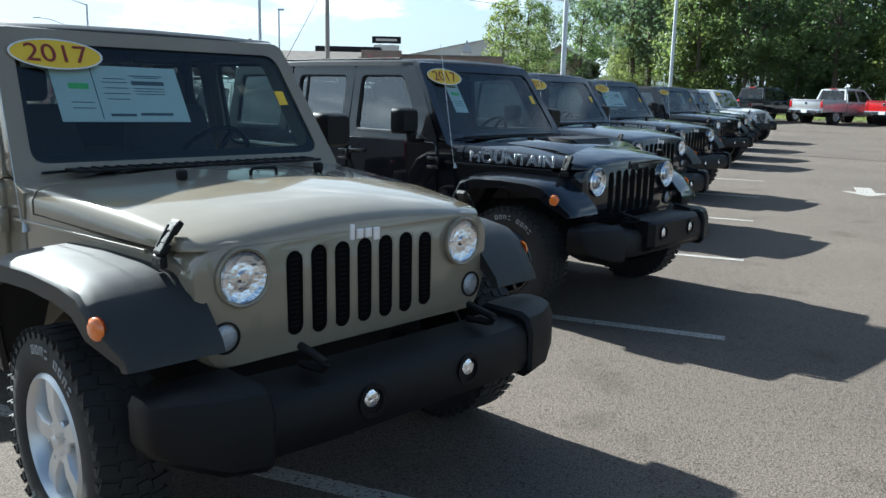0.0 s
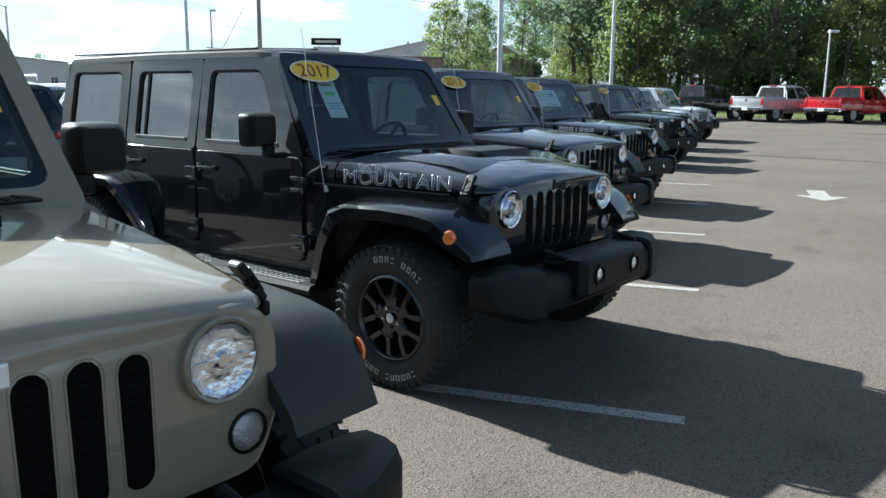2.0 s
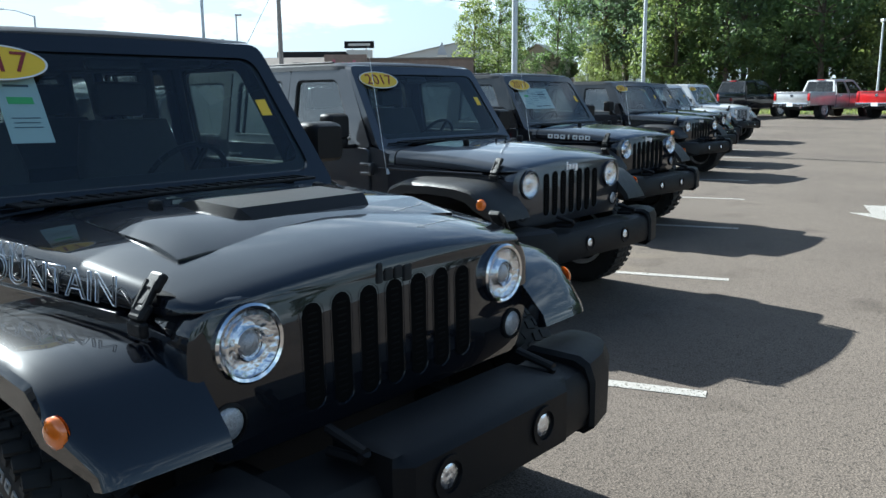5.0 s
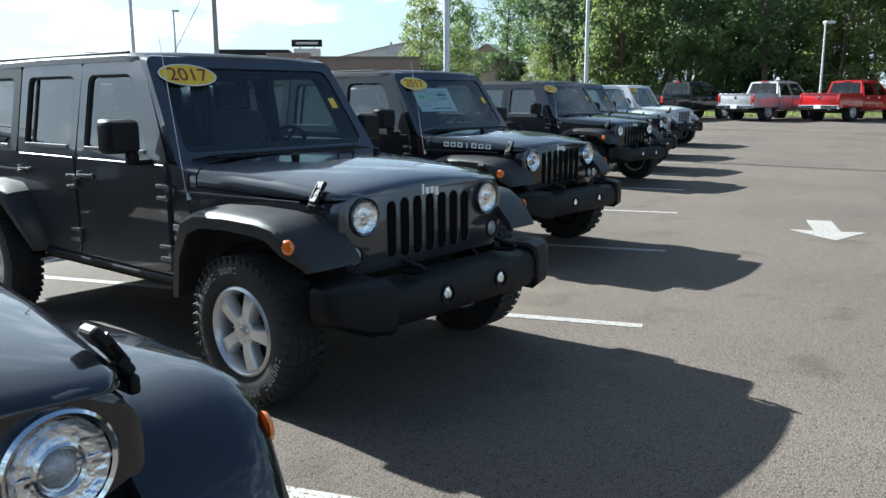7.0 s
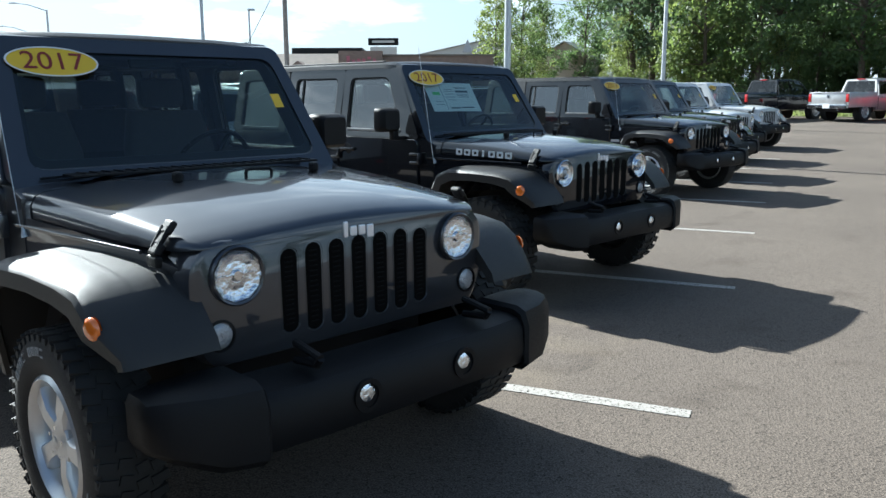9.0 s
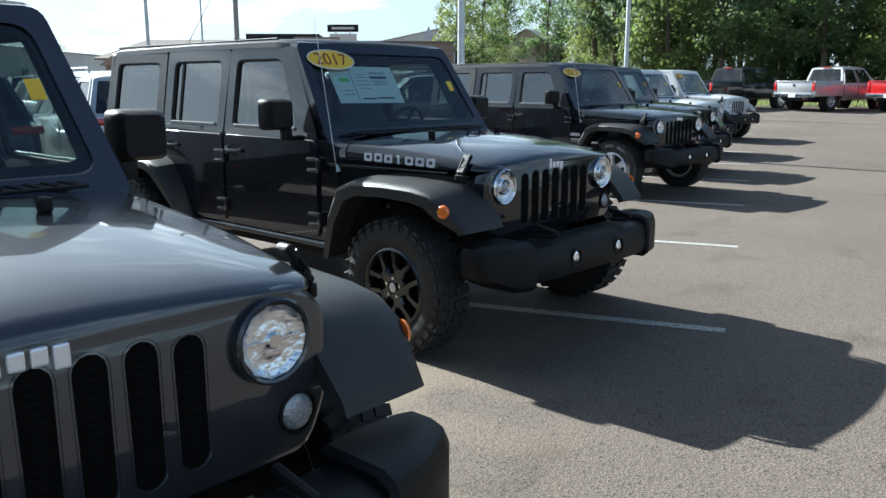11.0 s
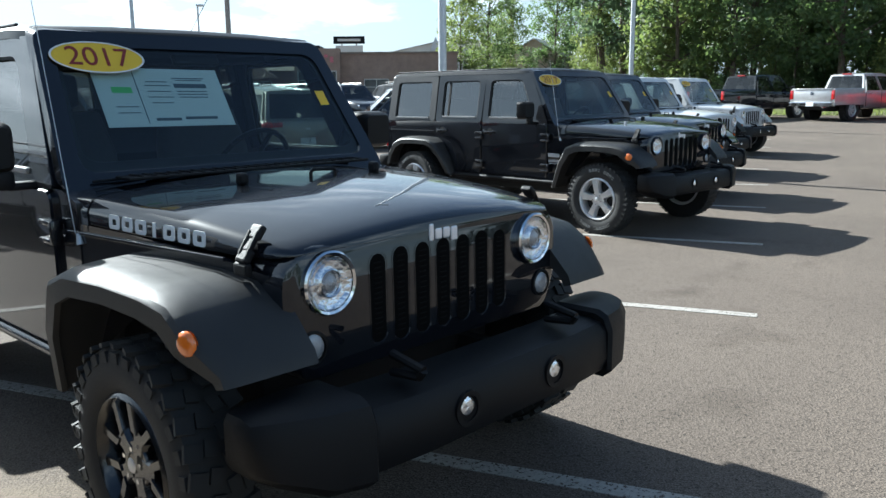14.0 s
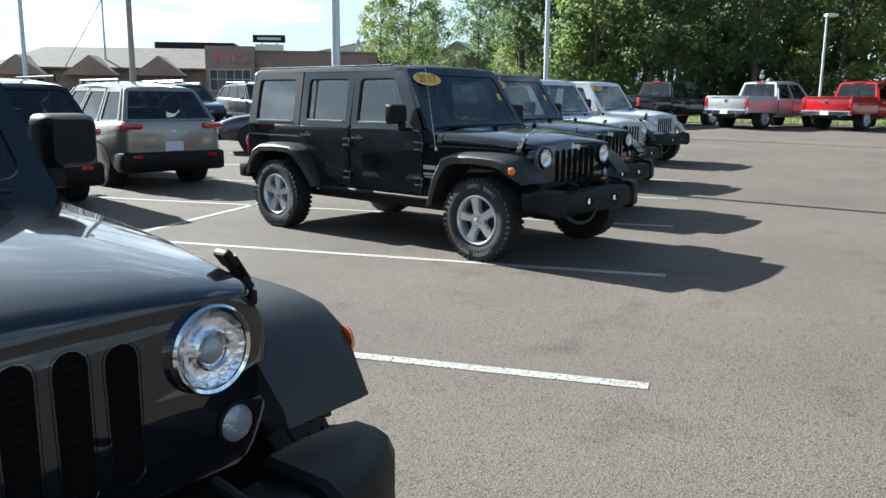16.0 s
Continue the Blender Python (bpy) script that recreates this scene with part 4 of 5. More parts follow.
        side_window(J, s, [(-2.82, 1.215), (-3.52, 1.215), (-3.50, 1.70), (-2.82, 1.70)], [(-2.72, 1.188), (-3.655, 1.188), (-3.62, 1.775), (-2.72, 1.775)], M_TINT, "quarter_window", top)
        # mirror
        mr = new("door_mirror")
        mr.parent = J
        mr.matrix_basis = pose(-1.06, s * 1.005, 1.372)
        bm = bmesh.new()
        loft(bm, [[(px, yy * k, zz * k2) for yy, zz in rounded([(-0.105, -0.10), (0.105, -0.10), (0.105, 0.10), (-0.105, 0.10)], 0.04)] for px, k, k2 in ((-0.045, 1.0, 1.0), (0.0, 1.0, 1.0), (0.05, 0.93, 0.93), (0.075, 0.75, 0.78))])
        part("mirror_shell", bm, M_PLASTIC, mr, smooth=40)
        bm = bmesh.new()
        loft(bm, [[(px, yy, zz) for yy, zz in rounded([(-0.092, -0.088), (0.092, -0.088), (0.092, 0.088), (-0.092, 0.088)], 0.035)] for px in (-0.050, -0.046)])
        part("mirror_glass", bm, M_CHROME, mr)
        bm = bmesh.new()
        box(bm, (0.02, -s * 0.06, -0.13), (0.06, 0.07, 0.08), 0.015)
        box(bm, (0.02, -s * 0.14, -0.155), (0.055, 0.16, 0.035), 0.012)
        part("mirror_arm", bm, M_PLASTIC, mr, smooth=30)
    bm = bmesh.new()
    rp = lambda px, w, z, e=0.05: [(px, yy, zz) for yy, zz in ((-w, z - 0.055), (-w + 0.006, z - 0.02), (-w + 0.04, z), (-w * 0.5, z + 0.012), (0, z + 0.016), (w * 0.5, z + 0.012), (w - 0.04, z), (w - 0.006, z - 0.02), (w, z - 0.055), (w - 0.05, z - 0.055), (0, z - 0.04), (-w + 0.05, z - 0.055))]
    loft(bm, [rp(-1.160, 0.676, 1.797), rp(-1.190, 0.684, 1.815), rp(-1.36, 0.688, 1.828), rp(-2.4, 0.688, 1.832), rp(-3.5, 0.684, 1.822), rp(-3.62, 0.676, 1.805)])
    rf = part_j("roof", bm, top, J, "black hard top", 40)
    bm = bmesh.new()
    box(bm, (-1.86, 0, 1.846), (0.012, 1.33, 0.004))
    for s in (-1, 1):
        box(bm, (-2.47, s * 0.65, 1.832), (2.2, 0.016, 0.012), 0.004)
    part_j("roof_gutter", bm, top, rf)
    def back(p, d):
        return (-3.655 + 0.035 * p[1] + d, p[0] * (0.765 - 0.080 * p[1]), 1.19 + 0.60 * p[1])
    bm = bmesh.new()
    ring_panel(bm, rounded([(-1, 0), (1, 0), (1, 1), (-1, 1)], 0.06), rounded([(-0.82, 0.08), (0.82, 0.08), (0.82, 0.86), (-0.82, 0.86)], 0.08), back, 0.04)
    bk = part_j("back_frame", bm, top, J, smooth=30)
    bm = bmesh.new()
    bm.faces.new([bm.verts.new(back(p, 0.02)) for p in rounded([(-0.82, 0.08), (0.82, 0.08), (0.82, 0.86), (-0.82, 0.86)], 0.08)])
    g = part_j("back_pane", bm, M_TINT, bk)
    g.visible_shadow = False
    for s in (-1, 1):
        bm = bmesh.new()
        box(bm, (-3.70, s * 0.70, 0.92), (0.05, 0.12, 0.20), 0.012)
        part_j("tail_lamp", bm, M_REDLENS, J, "red tail lamp")

    # cabin
    bm = bmesh.new()
    box(bm, (-0.98, 0, 1.16), (0.36, 1.44, 0.16), 0.04)
    part_j("dashboard", bm, M_CABIN, J, "dark dashboard", 40)
    bm = bmesh.new()
    k = 28
    c, q = Vector((-1.27, 0.36, 1.19)), Euler((0, radians(-62), 0)).to_matrix()
    for i in range(k):
        a, b = 2 * math.pi * i / k, 2 * math.pi * (i + 1) / k
        tube(bm, c + q @ Vector((0.19 * math.cos(a), 0.19 * math.sin(a), 0)), c + q @ Vector((0.19 * math.cos(b), 0.19 * math.sin(b), 0)), 0.014, k=6)
    for a in (0.3, math.pi - 0.3, math.pi * 1.5):
        tube(bm, c, c + q @ Vector((0.19 * math.cos(a), 0.19 * math.sin(a), 0)), 0.014, k=6)
    tube(bm, c, c + Vector((0.22, 0, -0.10)), 0.04, k=8)
    part_j("steering_wheel", bm, M_PLASTIC, J, smooth=40)
    for px, pys in ((-1.72, (-0.37, 0.37)), (-2.55, (-0.36, 0.36))):
        for py in pys:
            bm = bmesh.new()
            loft(bm, [[(px - 0.10 * t + dx, py + yy, 0.9 + zz) for dx, yy in rounded([(-0.07, -w), (0.07, -w), (0.07, w), (-0.07, w)], 0.05)] for t, w, zz in ((0, 0.24, 0.0), (0.5, 0.25, 0.35), (1, 0.20, 0.56))])
            st = part_j("seat", bm, M_CABIN, J, "dark cloth seat", 40)
            bm = bmesh.new()
            box(bm, (px - 0.13, py, 1.56), (0.09, 0.26, 0.17), 0.035)
            part_j("head_rest", bm, M_CABIN, st, smooth=40)
    bm = bmesh.new()
    for px in (-1.98, -2.9):
        for s in (-1, 1):
            tube(bm, (px, s * 0.63, 1.1), (px + 0.02, s * 0.56, 1.74), 0.04, k=8)
        tube(bm, (px + 0.02, -0.58, 1.74), (px + 0.02, 0.58, 1.74), 0.04, k=8)
    for s in (-1, 1):
        tube(bm, (-1.42, s * 0.58, 1.74), (-3.4, s * 0.58, 1.74), 0.035, k=8)
    part_j("roll_cage", bm, M_CABIN, J, "padded black roll cage", 40)

    # aerial
    bm = bmesh.new()
    tube(bm, (-0.655, -0.765, 1.0), (-0.665, -0.765, 1.04), 0.014, 0.008, 8)
    tube(bm, (-0.665, -0.775, 1.04), (-0.80, -0.80, 1.92), 0.0020, 0.0014, 6)
    part_j("aerial", bm, M_POLE, J, "thin whip aerial")

    # lettering on the hood side and door
    if hood == "scoop":
        put("hood_lettering", MESHES.setdefault("mount", text_mesh("MOUNTAIN", 0.115, 0, True)), M_LETTER_S, hd, "silver outline lettering", m=pose(-0.15, -0.789, 1.117, 84, 0, 6.5) @ Matrix.Diagonal((1.2, 0.95, 1, 1)))
        put("hood_lettering", MESHES.setdefault("smoky", text_mesh("SMOKY", 0.065, 0, True)), M_LETTER_S, hd, "silver outline lettering", m=pose(-0.31, -0.800, 1.171, 80, 0, 6.5))
    if trim_words == "blocks":
        # bold white lettering as plain shapes
        for i in range(7):
            bm = bmesh.new()
            cx, hw = -0.24 + i * 0.08, 0.010 if i == 3 else 0.031
            if i == 3:
                box(bm, (cx, 0, 0), (0.018, 0.003, 0.050), 0.001)
            else:
                o = rounded([(cx - hw, -0.025), (cx + hw, -0.025), (cx + hw, 0.025), (cx - hw, 0.025)], 0.012)
                q = rounded([(cx - hw + 0.017, -0.011), (cx + hw - 0.017, -0.011), (cx + hw - 0.017, 0.011), (cx - hw + 0.017, 0.011)], 0.004)
                ring_panel(bm, o, q, lambda p, d: (p[0], d, p[1]), 0.003)
            part("letter_shape", bm, M_LETTER_W, hd, "bold white lettering shape", m=pose(-0.16, -0.7860, 1.119, -2, 1.5, 6.5))
    if trim_words == "sport":
        bm = bmesh.new()
        box(bm, (-0.745, -0.768, 0.83), (0.16, 0.006, 0.040), 0.002)
        pl = part_j("name_plate", bm, M_LETTER_S, body, "pale trim plate with dark lettering")
        put("lettering", MESHES.setdefault("sport", text_mesh("SPORT", 0.04, 0.0005)), M_DARK, pl, m=pose(-0.745, -0.7718, 0.83, 90, 0, 0))
        bm = bmesh.new()
        for i in range(8):
            box(bm, (-0.815 + i * 0.021, -0.767, 0.765), (0.015, 0.004, 0.026))
            box(bm, (-0.80 + i * 0.016, -0.767, 0.735), (0.010, 0.004, 0.013))
        part_j("side_letters", bm, M_LETTER_S, body, "small silver lettering")
    return J


M_GLASS_SIDE = glass("side_glass", (0.72, 0.84, 0.82), 0.55, 1.85)
JEEPS = [
    (-0.61, 3.295, -44.2, "tan off-road car with grey flares and printed price sheet", dict(paint_m=M_TAN, flare_m=M_FLARE, style="five", alloy=M_ALLOY)),
    (1.13, 6.54, -41.9, "glossy black off-road car with hood scoop and running boards", dict(paint_m=M_BLACK, flare_m=M_BLACK, style="split", alloy=M_ALLOY_BLACK, hood="scoop", paper="narrow", step=True, badge=2)),
    (2.29, 10.17, -43.3, "dark grey off-road car with matte grey flares", dict(paint_m=M_GREY, flare_m=M_FLARE, style="five", alloy=M_ALLOY, paper="", trim_words="sport")),
    (3.815, 13.77, -43.2, "black off-road car with white hood lettering and mud tyres", dict(paint_m=M_BLACK, flare_m=M_FLARE, style="split", alloy=M_ALLOY_GREY, lugs=True, letters=False, trim_words="blocks")),
    (6.60, 20.28, -46.5, "black off-road car with silver five-spoke wheels", dict(paint_m=M_BLACK, flare_m=M_FLARE, style="five", alloy=M_ALLOY, paper="", trim_words="sport")),
    (7.78, 23.05, -44.5, "black off-road car with bright-edged grille slots", dict(paint_m=M_BLACK, flare_m=M_BLACK, style="five", alloy=M_ALLOY, paper="narrow", slots_bright=True)),
    (9.25, 26.70, -44.5, "white off-road car with black hard top", dict(paint_m=M_WHITE, flare_m=M_PLASTIC, style="five", alloy=M_ALLOY, paper="", sticker=0, top=M_WHITE)),
    (11.40, 30.75, -45, "white off-road car with white hard top", dict(paint_m=M_WHITE, flare_m=M_WHITE, style="five", alloy=M_ALLOY, paper="", top=M_WHITE)),
]
for jx, jy, jh, jl, kw in JEEPS:
    jeep(jx, jy, jh, jl, **kw)


# ---- other parked cars ----
def body_loft(bm, secs):
    """Sections (x, half width, z low, z high, tuck) of a rounded car body."""
    loops = []
    for x, w, z0, z1, t in secs:
        h = z1 - z0
        prof = [(0.80, 0.0), (0.95, 0.06), (1.0, 0.22), (1.0, 0.55), (0.985, 0.80), (0.95, 0.95), (0.86, 1.0)]
        half = [(w * (a - t * max(0, b - 0.5)), z0 + h * b) for a, b in prof]
        loops.append([(x, y, z) for y, z in half] + [(x, -y, z) for y, z in reversed(half)])
    loft(bm, loops)


def cabin(car, paint_m, secs, panes, glass_m):
    """Greenhouse: sections (x, half width, z) of belt and roof; a frame of pillars round dark panes."""
    (xa, wa, za), (xb, wb, zb), (xc, wc, zc), (xd, wd, zd) = secs  # belt front, roof front, roof back, belt back
    bm = bmesh.new()
    top = []
    for x, w, z in ((xb - 0.04, wb * 0.96, zb), (xb - 0.3, wb, zb + 0.03), ((xb + xc) / 2, wb * 1.01, zb + 0.045), (xc + 0.3, wc, zc + 0.03), (xc + 0.02, wc * 0.96, zc)):
        top.append([(x, y, zz) for y, zz in ((-w, z - 0.05), (-w * 0.97, z - 0.01), (-w * 0.8, z + 0.01), (0, z + 0.025), (w * 0.8, z + 0.01), (w * 0.97, z - 0.01), (w, z - 0.05))])
    loft(bm, top)
    part("roof", bm, paint_m, car, smooth=45)

    def side(s):
        def place(p, d):
            # p: (along belt-to-roof quad u, height v)
            u, v = p
            x = (xa + (xd - xa) * u) * (1 - v) + (xb + (xc - xb) * u) * v
            w = (wa + (wd - wa) * u) * (1 - v) + (wb + (wc - wb) * u) * v
            z = (za + (zd - za) * u) * (1 - v) + (zb + (zc - zb) * u) * v
            return (x, s * (w - d), z - 0.02 * v)
        return place
    for s in (-1, 1):
        pl = side(s)
        for u0, u1 in panes:
            q = rounded([(u0 + 0.018, 0.06), (u1 - 0.018, 0.06), (u1 - 0.018, 0.90), (u0 + 0.018, 0.90)], 0.012, 3)
            o = rounded([(u0, 0.0), (u1, 0.0), (u1, 1.0), (u0, 1.0)], 0.002, 3)
            bm = bmesh.new()
            ring_panel(bm, o, q, pl, 0.05)
            fr = part("window_frame", bm, paint_m, car, smooth=30)
            bm = bmesh.new()
            bm.faces.new([bm.verts.new(pl(p, 0.02)) for p in q])
            g = part("window_pane", bm, glass_m, fr)
            g.visible_shadow = False
    for nm, a, b in (("windshield", (xa, wa, za), (xb, wb, zb)), ("rear_window", (xd, wd, zd), (xc, wc, zc))):
        def pl(p, d):
            u, v = p
            sg = 1 if nm == "windshield" else -1
            return (a[0] * (1 - v) + b[0] * v - sg * d, u * (a[1] * (1 - v) + b[1] * v), a[2] * (1 - v) + b[2] * v - 0.02 * v)
        bm = bmesh.new()
        o, q = rounded([(-1, 0), (1, 0), (1, 1), (-1, 1)], 0.03), rounded([(-0.90, 0.06), (0.90, 0.06), (0.90, 0.93), (-0.90, 0.93)], 0.06)
        ring_panel(bm, o, q, pl, 0.05)
        fr = part(nm + "_frame", bm, paint_m, car, smooth=30)
        bm = bmesh.new()
        bm.faces.new([bm.verts.new(pl(p, 0.015)) for p in q])
        g = part(nm, bm, glass_m, fr)
        g.visible_shadow = False
    bm = bmesh.new()
    for x in ((xa * 0.3 + xb * 0.7) - 0.55, (xa * 0.3 + xb * 0.7) - 1.35):
        if x > xc:
            for y in (-0.36, 0.36):
                box(bm, (x, y, za + 0.05), (0.16, 0.46, 0.5), 0.05)
                box(bm, (x - 0.04, y, za + 0.40), (0.10, 0.24, 0.16), 0.04)
    box(bm, ((xa + xd) / 2, 0, za - 0.05), (abs(xa - xd) - 0.1, 1.3, 0.10), 0.02)
    part("seat_row", bm, M_CABIN, car, "dark cloth seats", 40)


def arches(car, xs, half, R):
    for x in xs:
        for s in (-1, 1):
            bm = bmesh.new()
            k = 14
            o = [(x + (R + 0.09) * math.cos(math.pi * i / k), R + (R + 0.085) * math.sin(math.pi * i / k) - 0.02) for i in range(k + 1)]
            i_ = [(x + (R + 0.035) * math.cos(math.pi * i / k), R + (R + 0.03) * math.sin(math.pi * i / k) - 0.02) for i in range(k + 1)]
            loft(bm, [[(a[0], s * (half - 0.06), a[1]), (a[0], s * (half + 0.012), a[1]), (b[0], s * (half + 0.012), b[1]), (b[0], s * (half - 0.06), b[1])] for a, b in zip(o, i_)])
            part("wheel_arch", bm, M_PLASTIC, car, smooth=30)
            bm = bmesh.new()
            lathe(bm, [(-0.12, R + 0.035), (0.12, R + 0.035), (0.12, 0.001), (-0.12, 0.001)], 24)
            part("wheel_well", bm, M_DARK, car, m=pose(x, s * (half - 0.20), R - 0.01))


def suv(x, y, heading, label, paint_m, van=False, group="parked cars"):
    """Origin under the middle; front at +x."""
    C = thing("minivan" if van else "sport_utility_car", pose(x, y, rise(x, y), 0, 0, heading), label, "car", group)
    L, R = (2.5, 0.34) if van else (2.28, 0.36)
    bm = bmesh.new()
    body_loft(bm, [(-L, 0.74, 0.46, 1.00, 0), (-L + 0.05, 0.84, 0.34, 1.11, 0), (-L + 0.22, 0.90, 0.30, 1.14, 0), (-1.2, 0.92, 0.28, 1.11, 0), (0.6, 0.92, 0.28, 1.05, 0),
                   (1.1, 0.90, 0.28, 1.02, 0.02), (1.7, 0.88, 0.30, 0.95, 0.05), (L - 0.15, 0.82, 0.34, 0.84, 0.05), (L - 0.02, 0.70, 0.40, 0.74, 0.05)])
    part("body", bm, paint_m, C, smooth=50)
    cabin(C, paint_m, [(1.15, 0.86, 1.02), (0.42, 0.64, 1.70), (-L + 0.42, 0.62, 1.66), (-L + 0.08, 0.82, 1.12)], [(0.06, 0.36), (0.38, 0.68), (0.70, 0.95)], M_TINT_CAR)
    bm = bmesh.new()
    box(bm, (-L + 0.14, 0, 0.45), (0.38, 1.83, 0.34), 0.07)
    part("rear_bumper", bm, M_PLASTIC, C, smooth=30)
    bm = bmesh.new()
    box(bm, (L - 0.12, 0, 0.44), (0.26, 1.52, 0.20), 0.06)
    part("front_bumper", bm, M_PLASTIC, C, smooth=30)
    bm = bmesh.new()
    for i in range(7):
        box(bm, (L - 0.03, (i - 3) * 0.13, 0.66), (0.05, 0.085, 0.12), 0.02)
    part("grille", bm, M_DARK, C)
    for s in (-1, 1):
        bm = bmesh.new()
        box(bm, (-L + 0.08, s * 0.71, 1.035), (0.26, 0.36, 0.10), 0.035)
        part("tail_lamp", bm, M_REDLENS, C, "red tail lamp", 30)
        bm = bmesh.new()
        box(bm, (-L - 0.055, s * 0.66, 0.54), (0.02, 0.16, 0.05), 0.008)
        part("reflector", bm, M_REDLENS, C, "red bumper reflector")
        bm = bmesh.new()
        box(bm, (L - 0.20, s * 0.66, 0.74), (0.22, 0.26, 0.10), 0.03)
        part("headlamp", bm, M_LAMP, C, smooth=30)
        bm = bmesh.new()
        box(bm, (0.72, s * 0.97, 1.06), (0.14, 0.16, 0.13), 0.04)
        part("door_mirror", bm, paint_m, C, smooth=40)
        bm = bmesh.new()
        tube(bm, (0.2, s * 0.58, 1.80), (-L + 0.75, s * 0.58, 1.80), 0.016, k=6)
        for xx in (0.2, -L + 0.75):
            tube(bm, (xx, s * 0.58, 1.72), (xx, s * 0.58, 1.80), 0.016, k=6)
        part("roof_rail", bm, M_ALLOY if paint_m is not M_BLACK else M_PLASTIC, C)
        bm = bmesh.new()
        box(bm, (-0.1, s * 0.915, 0.36), (2.0, 0.03, 0.12), 0.01)
        part("sill_cladding", bm, M_PLASTIC, C)
        for xx in (0.30, -0.72):
            bm = bmesh.new()
            box(bm, (xx, s * 0.925, 0.90), (0.18, 0.03, 0.03), 0.01)
            part("door_handle", bm, paint_m, C)
        for xx in (1.0, 0.08, -0.92):
            bm = bmesh.new()
            box(bm, (xx, s * 0.917, 0.70), (0.008, 0.012, 0.62))
            part("door_gap", bm, M_DARK, C)
    bm = bmesh.new()
    box(bm, (-L - 0.008, 0, 0.70), (0.02, 0.32, 0.16), 0.006)
    part("number_plate", bm, M_PAPER, C, "white dealer plate")
    bm = bmesh.new()
    box(bm, (-L - 0.0, 0, 0.95), (0.02, 0.10, 0.035), 0.005)
    part("badge", bm, M_BADGE, C)
    wb = 1.35 if not van else 1.52
    arches(C, (wb, -wb), 0.905, R)
    for s in (-1, 1):
        for xx in (wb, -wb):
            wheel(C, xx, s * 0.80, s, R, 0.22, 0.215, "split", M_ALLOY, False, False)
    return C


def pickup(x, y, heading, label, paint_m, group="pickup trucks by the verge"):
    """Origin under the rear axle; front at +x."""
    C = thing("pickup_truck", pose(x, y, rise(x, y), 0, 0, heading), label, "truck", group)
    R = 0.41
    bm = bmesh.new()
    body_loft(bm, [(0.72, 0.99, 0.46, 1.14, 0), (1.2, 1.0, 0.44, 1.16, 0), (2.6, 1.0, 0.44, 1.16, 0), (3.2, 0.99, 0.44, 1.16, 0.02), (4.2, 0.97, 0.46, 1.16, 0.05), (4.5, 0.93, 0.48, 1.08, 0.05), (4.6, 0.84, 0.52, 1.0, 0.05)])
    part("body", bm, paint_m, C, smooth=50)
    for s in (-1, 1):
        bm = bmesh.new()
        loft(bm, [[(xx, s * yy, zz) for yy, zz in ((0.90, 0.60), (1.0, 0.62), (1.01, 0.9), (0.99, 1.24), (0.97, 1.27), (0.90, 1.27))] for xx in (-1.22, -0.8, 0.0, 0.70)])
        part("bed_side", bm, paint_m, C, smooth=40)
        bm = bmesh.new()
        box(bm, (-1.235, s * 0.93, 1.02), (0.06, 0.14, 0.36), 0.02)
        part("tail_lamp", bm, M_REDLENS, C, "red tail lamp", 30)
        bm = bmesh.new()
        box(bm, (2.95, s * 1.10, 1.28), (0.14, 0.20, 0.24), 0.04)
        part("door_mirror", bm, M_PLASTIC, C, smooth=40)
        for xx in (2.9, 1.85, 0.80):
            bm = bmesh.new()
            box(bm, (xx, s * 1.0, 0.83), (0.012, 0.012, 0.56))
            part("door_gap", bm, M_DARK, C)
        for xx in (2.0, 1.0):
            bm = bmesh.new()
            box(bm, (xx + 0.1, s * 1.005, 1.06), (0.20, 0.03, 0.035), 0.01)
            part("door_handle", bm, M_CHROME if paint_m is not M_BLACK else paint_m, C)
        bm = bmesh.new()
        box(bm, (4.50, s * 0.76, 0.98), (0.18, 0.30, 0.16), 0.04)
        part("headlamp", bm, M_LAMP, C, smooth=30)
        bm = bmesh.new()
        tube(bm, (-1.32, s * 0.55, 0.52), (-1.0, s * 0.55, 0.52), 0.045, k=10)
        part("tail_pipe", bm, M_CHROME, C, smooth=40)
    bm = bmesh.new()
    box(bm, (-0.26, 0, 0.66), (1.9, 1.84, 0.10), 0.01)
    part("bed_floor", bm, M_PLASTIC, C)
    bm = bmesh.new()
    box(bm, (-1.22, 0, 0.98), (0.07, 1.72, 0.56), 0.03)
    box(bm, (-1.235, 0, 1.25), (0.12, 1.74, 0.04), 0.012)
    tg = part("tailgate", bm, paint_m, C, smooth=30)
    bm = bmesh.new()
    box(bm, (-1.262, 0, 1.08), (0.02, 0.13, 0.13), 0.02)
    part("tailgate_emblem", bm, M_CHROME, tg, "small chrome emblem")
    bm = bmesh.new()
    loft(bm, [[(-1.36 + dx, yy, zz) for dx, zz in ((0.0, 0.56), (0.0, 0.70), (0.03, 0.73), (0.20, 0.73), (0.20, 0.56))] for yy in (-0.97, 0.97)])
    part("rear_bumper", bm, M_CHROME, C, "chrome rear bumper")
    bm = bmesh.new()
    box(bm, (-1.365, 0, 0.645), (0.02, 0.34, 0.16), 0.006)
    part("number_plate", bm, M_PAPER, C, "white dealer plate")
    bm = bmesh.new()
    box(bm, (4.56, 0, 0.60), (0.20, 1.84, 0.22), 0.05)
    part("front_bumper", bm, M_CHROME, C, smooth=30)
    bm = bmesh.new()
    box(bm, (4.60, 0, 0.92), (0.08, 1.10, 0.30), 0.04)
    part("grille", bm, M_DARK, C)
